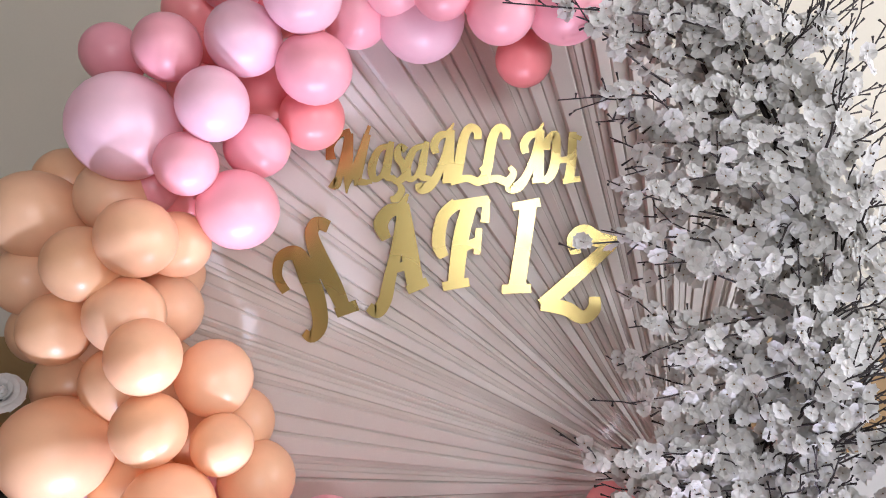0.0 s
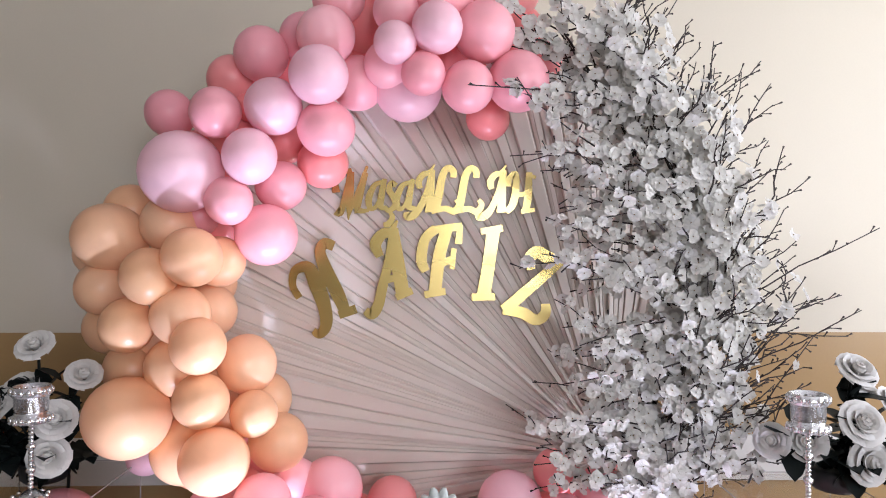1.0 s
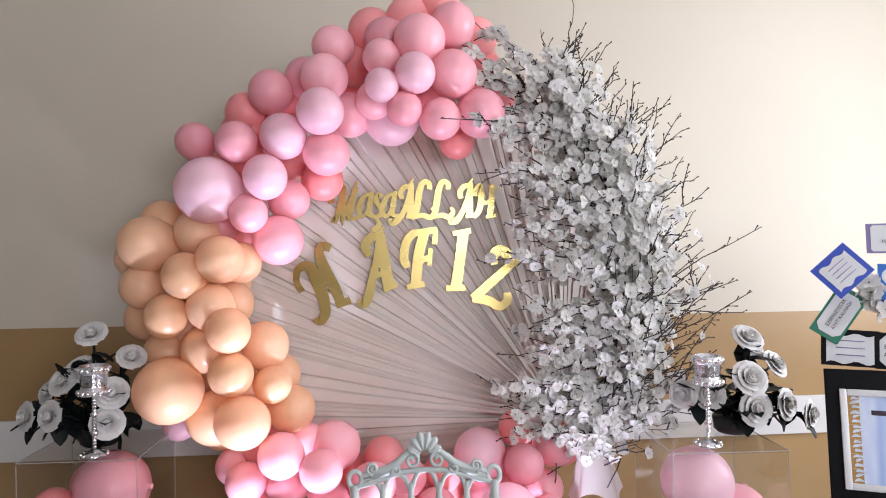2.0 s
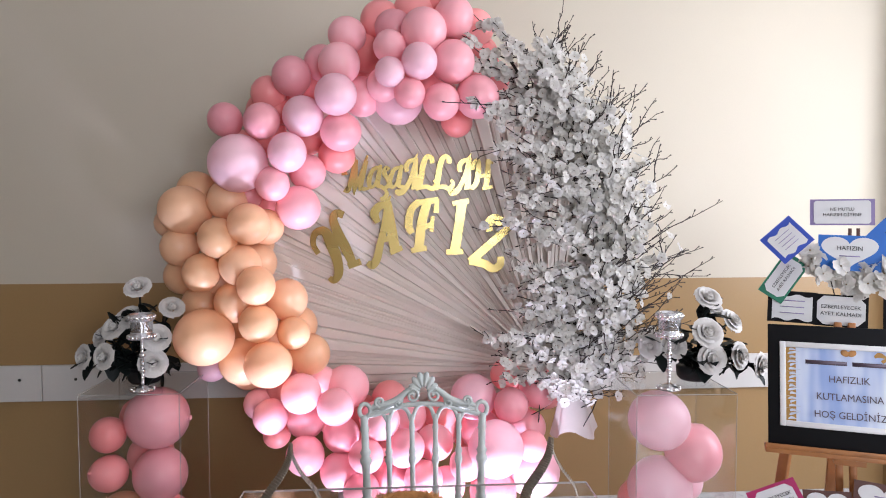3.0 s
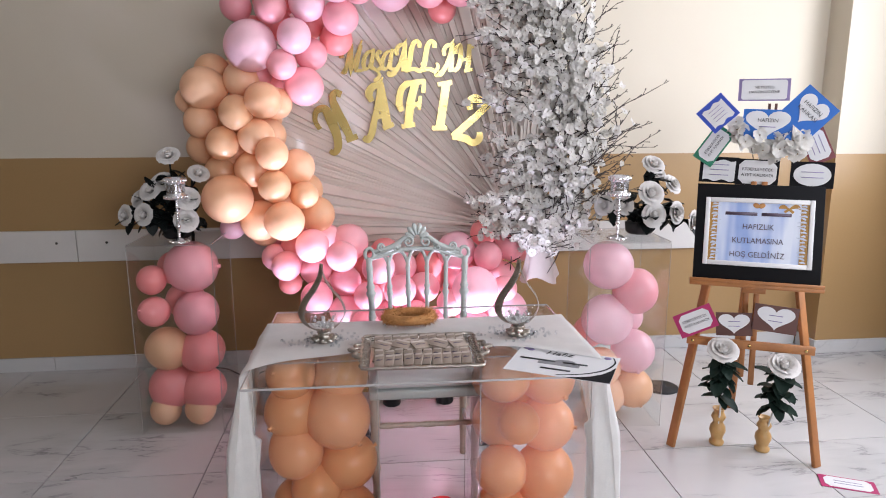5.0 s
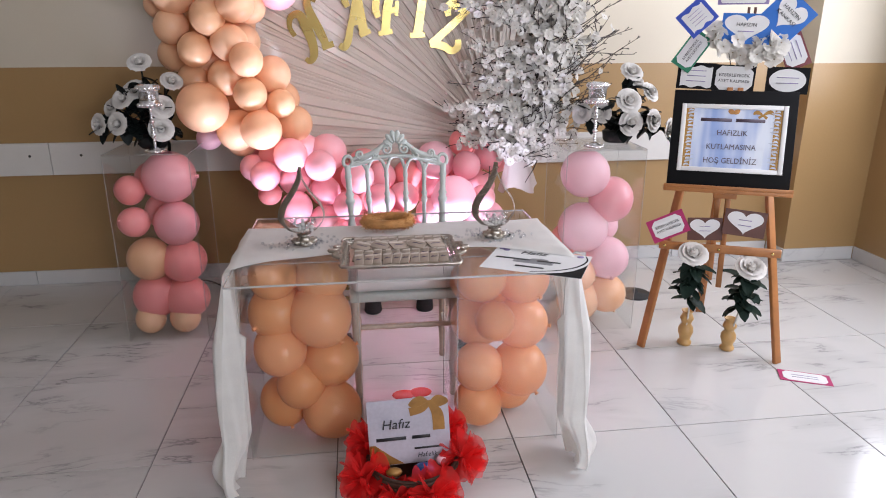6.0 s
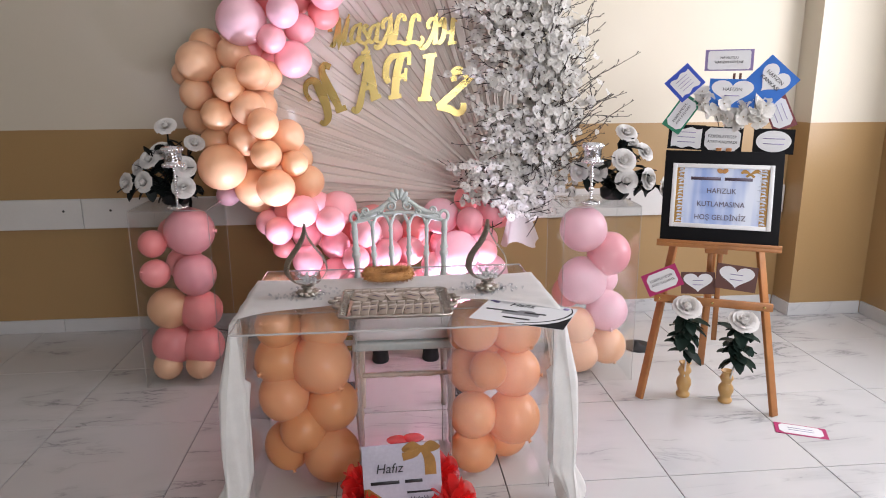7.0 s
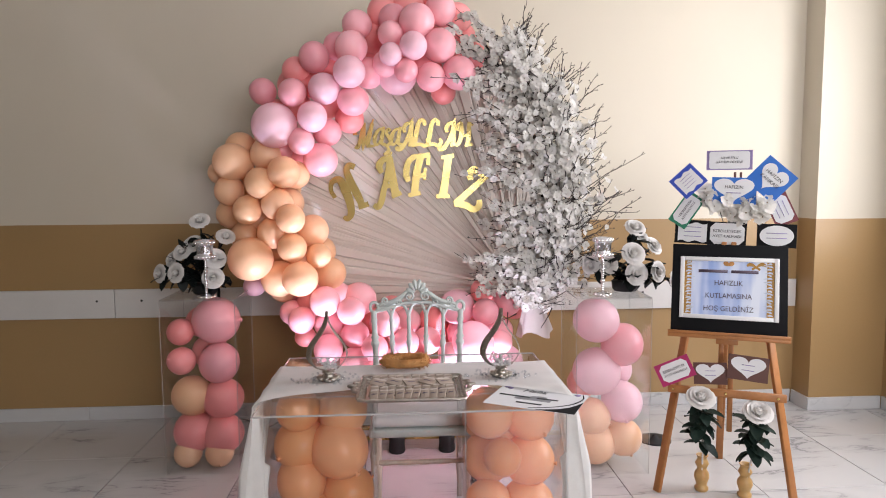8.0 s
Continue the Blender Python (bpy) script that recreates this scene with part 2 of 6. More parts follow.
M_MAGENTA = material("magenta_card", (0.36, 0.01, 0.10), 0.5, var=0.06)
M_BROWN = material("brown_card", (0.09, 0.03, 0.02), 0.5, var=0.06)
M_LILAC = material("lilac_card", (0.22, 0.17, 0.34), 0.5, var=0.06)
M_SLATE = material("slate_print", (0.085, 0.06, 0.085), 0.5, var=0.1)
M_GREYP = material("grey_print", (0.20, 0.20, 0.21), 0.5, var=0.3, scale=30)
M_BLUEWASH = streaked_print("blue_wash_print", (0.26, 0.36, 0.64), (0.66, 0.71, 0.80))
M_LEAFINK = material("silver_leaf_print", (0.50, 0.55, 0.64), 0.5, var=0.3, scale=40)
M_OCHREP = material("ochre_print", (0.36, 0.19, 0.03), 0.5, var=0.2)
M_RUBBER = material("black_rubber", (0.012, 0.012, 0.013), 0.6, var=0.2)
M_IVORY = material("ivory_wrap", (0.588, 0.5208, 0.4872), 0.6, var=0.06, translucent=0.3)
M_LILACWASH = material("lilac_wash_print", (0.41, 0.39, 0.45), 0.5, var=0.2, scale=7)
M_BLUEFOIL = material("blue_wrapping", (0.02, 0.06, 0.22), 0.35, var=0.2)


# ---- mesh helpers ----
def finish(bm, smooth=True):
    bmesh.ops.recalc_face_normals(bm, faces=bm.faces)
    for f in bm.faces:
        f.smooth = smooth
    return bm


def mesh_of(name, bm, mat, smooth=True):
    finish(bm, smooth)
    me = bpy.data.meshes.new(name)
    bm.to_mesh(me)
    bm.free()
    me.materials.append(mat)
    return me


def part(name, bm, mat, parent=None, label="", smooth=True, at=None):
    """Links a bmesh (or a mesh) as one object, under a thing or part if one is given."""
    me = bm if isinstance(bm, bpy.types.Mesh) else mesh_of(name, bm, mat, smooth)
    ob = new(name, me)
    if parent:
        ob.parent = parent
    if at is not None:
        ob.matrix_basis = at
    if label:
        tagged(ob, label)
    return ob


def thing(name, m, label, category, group="", kind=""):
    ob = new(name)
    ob.empty_display_size = 0.05
    ob.matrix_basis = m
    return tagged(ob, label, category, group, kind)


def box(bm, c, s, bevel=0.0, m=None):
    r = bmesh.ops.create_cube(bm, size=1.0, matrix=Matrix.Translation(c) @ Matrix.Diagonal((*s, 1)))
    vs = r["verts"]
    if bevel:
        es = list({e for v in vs for e in v.link_edges})
        q = bmesh.ops.bevel(bm, geom=es, offset=bevel, segments=2, profile=0.5, affect="EDGES")
        vs = list({v for f in q["faces"] for v in f.verts} | {v for v in vs if v.is_valid})
    if m:
        bmesh.ops.transform(bm, matrix=m, verts=vs)
    return vs


def lathe(bm, prof, seg=20, m=Matrix()):
    """Turns a profile of (radius, height) round z; ends closed."""
    rings = []
    for r, z in prof:
        rings.append([bm.verts.new(m @ Vector((r * math.cos(2 * math.pi * i / seg), r * math.sin(2 * math.pi * i / seg), z))) for i in range(seg)])
    for a, b in zip(rings, rings[1:]):
        for i in range(seg):
            bm.faces.new((a[i], a[(i + 1) % seg], b[(i + 1) % seg], b[i]))
    bm.faces.new(rings[0][::-1])
    bm.faces.new(rings[-1])


def spline(pts, n=8, closed=False):
    """Catmull-Rom points through pts (tuples of any length)."""
    p = [np.array(q, float) for q in pts]
    out = []
    k = len(p)
    for i in range(k if closed else k - 1):
        a, b, c, d = (p[(i + j) % k] if closed else p[min(max(i + j, 0), k - 1)] for j in (-1, 0, 1, 2))
        for s in range(n):
            t = s / n
            out.append(0.5 * (2 * b + (c - a) * t + (2 * a - 5 * b + 4 * c - d) * t * t + (3 * b - a - 3 * c + d) * t ** 3))
    if not closed:
        out.append(p[-1])
    return out


def tube(bm, pts, radius, seg=8, closed=False, squash=1.0):
    """A round bar along pts; radius a number or one for each point."""
    k = len(pts)
    rad = radius if hasattr(radius, "__len__") else [radius] * k
    P = [Vector([float(v) for v in q[:3]]) for q in pts]
    rings = []
    up = Vector((0.13, -0.97, 0.21)).normalized()
    for i in range(k):
        d = (P[(i + 1) % k] - P[i - 1]) if closed else (P[min(i + 1, k - 1)] - P[max(i - 1, 0)])
        d = d.normalized() if d.length > 1e-9 else Vector((0, 0, 1))
        s = d.cross(up)
        s = s.normalized() if s.length > 1e-4 else d.orthogonal().normalized()
        u = s.cross(d)
        rings.append([bm.verts.new(P[i] + float(rad[i]) * (math.cos(2 * math.pi * j / seg) * s + squash * math.sin(2 * math.pi * j / seg) * u)) for j in range(seg)])
    for i in range(k if closed else k - 1):
        a, b = rings[i], rings[(i + 1) % k]
        for j in range(seg):
            bm.faces.new((a[j], a[(j + 1) % seg], b[(j + 1) % seg], b[j]))
    if not closed:
        bm.faces.new(rings[0][::-1])
        bm.faces.new(rings[-1])


def ball(bm, c, r, u=10, v=7, m=None):
    q = bmesh.ops.create_uvsphere(bm, u_segments=u, v_segments=v, radius=1.0)
    s = r if hasattr(r, "__len__") else (r, r, r)
    bmesh.ops.transform(bm, matrix=Matrix.Translation(c) @ (m or Matrix()) @ Matrix.Diagonal((*s, 1)), verts=q["verts"])


def slab(bm, outline, depth, y=0.0):
    """An outline in x, z made solid, its front at y and its back depth behind."""
    front = [bm.verts.new((x, y, z)) for x, z in outline]
    back = [bm.verts.new((x, y + depth, z)) for x, z in outline]
    bm.faces.new(front)
    bm.faces.new(back[::-1])
    k = len(front)
    for i in range(k):
        bm.faces.new((front[i], back[i], back[(i + 1) % k], front[(i + 1) % k]))


def ribbon(bm, pts, depth, y=0.0, n=7):
    """A flat stroke of changing width through points (x, z, width) in x, z, with thickness."""
    q = spline(pts, n)
    rows = []
    for i, a in enumerate(q):
        d = q[min(i + 1, len(q) - 1)][:2] - q[max(i - 1, 0)][:2]
        d = d / (np.linalg.norm(d) + 1e-9)
        w = max(a[2], 0.0005) / 2
        l, r = (a[0] - d[1] * w, a[1] + d[0] * w), (a[0] + d[1] * w, a[1] - d[0] * w)
        rows.append([bm.verts.new((l[0], y, l[1])), bm.verts.new((r[0], y, r[1])), bm.verts.new((r[0], y + depth, r[1])), bm.verts.new((l[0], y + depth, l[1]))])
    for a, b in zip(rows, rows[1:]):
        for j in range(4):
            bm.faces.new((a[j], a[(j + 1) % 4], b[(j + 1) % 4], b[j]))
    bm.faces.new(rows[0])
    bm.faces.new(rows[-1][::-1])


def lettering(text, size, mat, parent, m, label="", squeeze=1.0, shear=0.0):
    """Words in the built-in font, facing -y, centred."""
    cu = bpy.data.curves.new("lettering", "FONT")
    cu.body, cu.size, cu.align_x, cu.align_y, cu.extrude, cu.shear = text, size, "CENTER", "CENTER", 0.0003, shear
    cu.resolution_u = 3
    tmp = bpy.data.objects.new("tmp", cu)
    scene.collection.objects.link(tmp)
    bpy.context.view_layer.update()
    me = bpy.data.meshes.new_from_object(tmp.evaluated_get(bpy.context.evaluated_depsgraph_get()))
    bpy.data.objects.remove(tmp)
    me.materials.clear()
    me.materials.append(mat)
    ob = part("lettering", me, mat, parent, label)
    ob.matrix_basis = m @ pose(0, 0, 0, 90) @ Matrix.Diagonal((squeeze, 1, 1, 1))
    return ob


def bar_line(w, h, mat, parent, m):
    bm = bmesh.new()
    box(bm, (0, 0, 0), (w, 0.0006, h))
    return part("text_bar", bm, mat, parent, at=m)


# ---- setting ----
X0, X1, Y0, Y1, H, DADO = -6.6, 2.52, -4.8, 1.80, 3.0, 1.167


def wall(name, lo, hi, label, holes=()):
    """A wall as boxes from lo to hi in x, y; ochre below the dado line and cream above; holes (a0, a1, z0, z1) along its length."""
    along = 0 if hi[0] - lo[0] > hi[1] - lo[1] else 1
    root = tagged(new(name, None), label, "wall", kind="structure")
    for nm, z0, z1, mat in (("lower_wall", 0, DADO, M_DADO), ("upper_wall", DADO, H, M_UPPER)):
        bm = bmesh.new()
        cuts = sorted({lo[along], hi[along], *(v for h in holes for v in h[:2])})
        zs = sorted({z0, z1, *(v for h in holes for v in h[2:] if z0 < v < z1)})
        for a, b in zip(cuts, cuts[1:]):
            for c, d in zip(zs, zs[1:]):
                if any(h[0] <= a and b <= h[1] and h[2] <= c and d <= h[3] for h in holes):
                    continue
                p, q = [lo[0], lo[1], c], [hi[0], hi[1], d]
                p[along], q[along] = a, b
                box(bm, [(i + j) / 2 for i, j in zip(p, q)], [j - i for i, j in zip(p, q)])
        bmesh.ops.remove_doubles(bm, verts=bm.verts, dist=1e-5)
        part(nm, bm, mat, root, smooth=False)
    return root


wall("wall_north", (X0 - 0.2, Y1), (X1 + 0.2, Y1 + 0.2), "cream plaster wall above an ochre painted dado")
wall("wall_east", (X1, Y0), (X1 + 0.2, Y1), "cream and ochre painted wall with a window", holes=[(-0.80, 1.20, 0.95, 2.65)])
wall("wall_west", (X0 - 0.2, Y0), (X0, Y1), "cream and ochre painted plaster wall")
wall("wall_south", (X0 - 0.2, Y0 - 0.2), (X1 + 0.2, Y0), "cream and ochre painted wall with a window", holes=[(0.3, 2.5, 0.95, 2.55)])
wall("wall_pilaster", (2.055, 1.62), (X1, Y1), "projecting cream and ochre painted pilaster by the corner")

bm = bmesh.new()
box(bm, ((X0 + X1) / 2, (Y0 + Y1) / 2, H + 0.1), (X1 - X0 + 0.4, Y1 - Y0 + 0.4, 0.2))
tagged(part("ceiling", bm, M_CEIL, smooth=False), "plain white painted ceiling", "ceiling", kind="structure")


def window(name, m, w, h):
    """A white frame with a mullion and two clear panes, in x, z about its centre."""
    root = thing(name, m, "white framed window with two clear panes", "window", kind="structure")
    bm = bmesh.new()
    for sx in (-1, 1):
        box(bm, (sx * (w / 2 - 0.03), 0, 0), (0.06, 0.07, h), 0.004)
    for sz in (-1, 1):
        box(bm, (0, 0, sz * (h / 2 - 0.03)), (w - 0.121, 0.068, 0.06), 0.004)
    box(bm, (0, 0, 0), (0.06, 0.066, h - 0.121), 0.004)
    part("window_frame", bm, M_FRAME, root)
    for sx in (-1, 1):
        bm = bmesh.new()
        box(bm, (sx * (w / 4 - 0.015), 0, 0), (w / 2 - 0.09, 0.005, h - 0.12))
        pane = part("pane", bm, M_ACRYL, root, smooth=False)
        pane.visible_shadow = False
    return root


window("window_1", pose(X1 + 0.12, 0.20, 1.80, 0, 0, 90), 2.0, 1.7)
window("window_2", pose(1.4, Y0 - 0.12, 1.75), 2.2, 1.6)


def rail():
    """White wall rail of laminate boards, butt-jointed, with dark screws."""
    root = tagged(new("trim_wall_rail"), "white laminate bumper rail screwed to the wall", "wall rail", kind="structure")
    joints = [X0, -4.21, -2.095, 0.02, 2.05]
    for a, b in zip(joints, joints[1:]):
        bm = bmesh.new()
        box(bm, ((a + b) / 2, Y1 - 0.0095, 0.70), (b - a - 0.004, 0.018, 0.170), 0.003)
        part("board", bm, M_RAIL, root, smooth=False)
        for x in (a + 0.155, a + 1.05, b - 0.1):
            bm = bmesh.new()
            lathe(bm, [(0.007, 0), (0.007, 0.002), (0.004, 0.003)], 10, pose(x, Y1 - 0.0186, 0.718, 90))
            part("screw", bm, M_SCREW, root)


rail()


# ---- balloons ----
def balloon_mesh(name, mat, stretch):
    """A blown latex balloon about its centre, radius 1, neck and knot towards -z."""
    bm = bmesh.new()
    k, seg = 18, 30
    prof = [(0.0, 1.0)]
    for i in range(1, k):
        a = math.pi * i / k
        r, z = math.sin(a), math.cos(a)
        if z < 0:
            z *= stretch
            r *= 1 - 0.05 * (stretch - 1) * 6 * (z / stretch) ** 2
        prof.append((r, z))
    prof += [(0.07, -stretch * 1.005), (0.045, -stretch * 1.05), (0.085, -stretch * 1.11), (0.02, -stretch * 1.11)]
    prof[0] = (0.02, 1.0)
    lathe(bm, prof, seg)
    return mesh_of(name, bm, mat)


BALLOONS = {(c, i): balloon_mesh("balloon", m, s) for c, m in (("pink", M_PINK), ("pale", M_PALEPINK), ("peach", M_PEACH), ("orange", M_ORANGE), ("coral", M_CORAL)) for i, s in enumerate((1.02, 1.08, 1.14))}
rnd = random.Random(5)


def balloon(parent, color, x, y, z, r, toward=None):
    """One balloon, its knot turned to the garland's line (or to a random side)."""
    kind = rnd.choice((0, 0, 1, 1, 2))
    ob = part("balloon", BALLOONS[color, kind], None, parent)
    back = Vector(toward) - Vector((x, y, z)) if toward else Vector((rnd.gauss(0, 1), rnd.gauss(0, 1), rnd.gauss(0, 1)))
    back += Vector((rnd.gauss(0, 0.1), rnd.gauss(0, 0.1), rnd.gauss(0, 0.1)))
    ob.matrix_basis = Matrix.LocRotScale((x, y, z), (-back).to_track_quat("Z", "Y"), (r * rnd.uniform(0.97, 1.03), r * rnd.uniform(0.97, 1.03), r))
    return ob


CX, CZ, RAD, DISC_Y = -0.33, 1.36, 0.79, 1.47


def garland():
    g = thing("balloon_garland", Matrix(), "organic garland of pink and peach latex balloons on a round backdrop", "balloon garland")
    upper = [(-1.088, 1.22, 1.852, 0.066), (-0.924, 1.1, 1.831, 0.069), (-0.93, 1.27, 1.961, 0.071), (-0.828, 1.2, 2.016, 0.076), (-0.903, 1.3, 1.902, 0.063), (-0.715, 1.24, 2.076, 0.073), (-0.641, 1.15, 2.054, 0.079), (-0.616, 1.2, 2.175, 0.072), (-0.635, 1.12, 1.795, 0.077), (-0.661, 1.25, 1.718, 0.072), (-0.772, 1.2, 1.648, 0.07), (-0.888, 1.1, 1.597, 0.065), (-0.804, 1.17, 1.51, 0.085), (-0.782, 1.3, 1.79, 0.068), (-0.561, 1.22, 1.942, 0.077), (-0.746, 1.3, 1.982, 0.068), (-0.956, 1.28, 1.535, 0.061), (-0.927, 1.3, 1.79, 0.068), (-1.002, 1.22, 1.562, 0.055)]
    top = [(-0.542, 1.3, 2.136, 0.082), (-0.483, 1.27, 2.249, 0.083), (-0.434, 1.2, 2.204, 0.074), (-0.448, 1.1, 2.109, 0.063), (-0.469, 1.15, 1.977, 0.069), (-0.376, 1.05, 1.928, 0.058), (-0.321, 1.1, 2.169, 0.085), (-0.349, 1.25, 2.285, 0.085), (-0.205, 1.15, 2.235, 0.078), (-0.114, 1.25, 2.222, 0.076), (-0.212, 1.1, 2.054, 0.081), (-0.258, 1.08, 1.901, 0.07), (-0.118, 1.12, 1.928, 0.082), (-0.185, 1.27, 1.857, 0.064), (-0.085, 1.3, 2.123, 0.073), (-0.258, 1.3, 2.031, 0.08), (-0.248, 1.25, 2.33, 0.081)]
    pale = [(-1.018, 1.12, 1.676, 0.110), (-0.772, 1.1, 1.848, 0.076), (-0.829, 1.08, 1.713, 0.073), (-0.646, 1.05, 1.921, 0.078), (-0.341, 1.02, 2.038, 0.066), (-0.448, 1.02, 1.998, 0.055), (-0.418, 1.22, 1.93, 0.098), (-0.064, 1.0, 0.61, 0.105), (0.107, 1.14, 0.466, 0.101), (-0.124, 1.22, 0.75, 0.091), (-1.178, 1.3, 0.866, 0.057)]
    peach = [(-1.245, 1.2, 1.503, 0.096), (-1.224, 1.3, 1.583, 0.077), (-1.073, 1.2, 1.54, 0.083), (-0.966, 1.05, 1.449, 0.078), (-0.925, 1.15, 1.437, 0.069), (-1.087, 1.08, 1.399, 0.075), (-1.269, 1.22, 1.361, 0.075), (-1.339, 1.32, 1.453, 0.059), (-1.16, 1.12, 1.265, 0.072), (-1.011, 1.1, 1.295, 0.078), (-0.974, 1.22, 1.297, 0.077), (-1.282, 1.3, 1.242, 0.077), (-0.933, 1.0, 1.228, 0.071), (-0.847, 1.14, 1.161, 0.08)]
    peach += [(-1.198, 1.25, 1.129, 0.08), (-1.047, 1.15, 1.151, 0.078), (-1.149, 1.1, 1.027, 0.11), (-0.932, 1.02, 1.088, 0.07), (-0.818, 1.22, 1.05, 0.076), (-0.814, 1.08, 1.041, 0.063), (-0.769, 1.17, 0.943, 0.081), (-0.898, 1.02, 0.936, 0.087), (-1.026, 1.18, 0.916, 0.092), (-1.025, 1.27, 0.851, 0.068), (-0.994, 1.32, 1.371, 0.069), (-1.132, 1.28, 1.215, 0.077), (-0.94, 1.3, 0.982, 0.078)]
    lower = [(-0.785, 1.05, 0.82, 0.074), (-0.657, 1.03, 0.772, 0.071), (-0.726, 1.2, 0.828, 0.062), (-0.626, 1.2, 0.804, 0.085), (-0.912, 1.12, 0.714, 0.067), (-0.977, 1.24, 0.732, 0.063), (-0.784, 1.15, 0.687, 0.072), (-0.916, 1.26, 0.599, 0.055), (-0.647, 1.14, 0.632, 0.072), (-0.496, 1.05, 0.713, 0.074), (-0.778, 1.08, 0.572, 0.073), (-0.545, 1.0, 0.595, 0.064), (-0.654, 1.1, 0.502, 0.073), (-0.399, 1.05, 0.605, 0.072), (-0.382, 1.22, 0.679, 0.068), (-0.284, 1.14, 0.593, 0.073), (-0.254, 1.27, 0.673, 0.07), (-0.332, 1.05, 0.484, 0.071), (-0.461, 1.14, 0.459, 0.073)]
    lower += [(-0.566, 1.05, 0.444, 0.07), (-0.889, 1.25, 0.785, 0.063), (0.015, 1.27, 0.825, 0.065), (0.013, 1.12, 0.74, 0.068), (0.138, 1.22, 0.772, 0.076), (-0.174, 1.02, 0.548, 0.064), (0.099, 1.22, 0.62, 0.071), (-0.094, 1.24, 0.609, 0.083), (-0.24, 1.15, 0.415, 0.076), (-0.462, 1.3, 0.728, 0.075), (-0.43, 1.16, 0.38, 0.07), (-0.06, 1.1, 0.40, 0.09), (-0.579, 1.25, 0.53, 0.076), (0.08, 1.05, 0.60, 0.06)]
    for color, rows in (("pink", upper), ("pink", top), ("pale", pale), ("peach", peach), ("pink", lower)):
        for x, y, z, r in rows:
            a = math.atan2(z - CZ, x - CX)
            # rear pinks turn coral: the red shade between balloons put into their colour
            c = color if y < 1.25 or color != "pink" else "coral"
            balloon(g, c, x, y, z, r, (CX + RAD * math.cos(a), 1.36, CZ + RAD * math.sin(a)))
    # a back layer on the hoop closes the gaps and blocks the floodlights' spill
    for i in range(38):
        a = radians(66 + 6.6 * i)
        k = 0.03 if i % 2 else -0.03
        x, z = CX + (RAD + k) * math.cos(a), CZ + (RAD + k) * math.sin(a)
        # coral again carries that crevice shade, outside the peach stretch
        balloon(g, "peach" if 0.93 < z < 1.60 and x < -0.9 else "coral", x, 1.37, z, 0.075 + 0.01 * (i % 3), (x, 1.5, z))
    return g


garland()


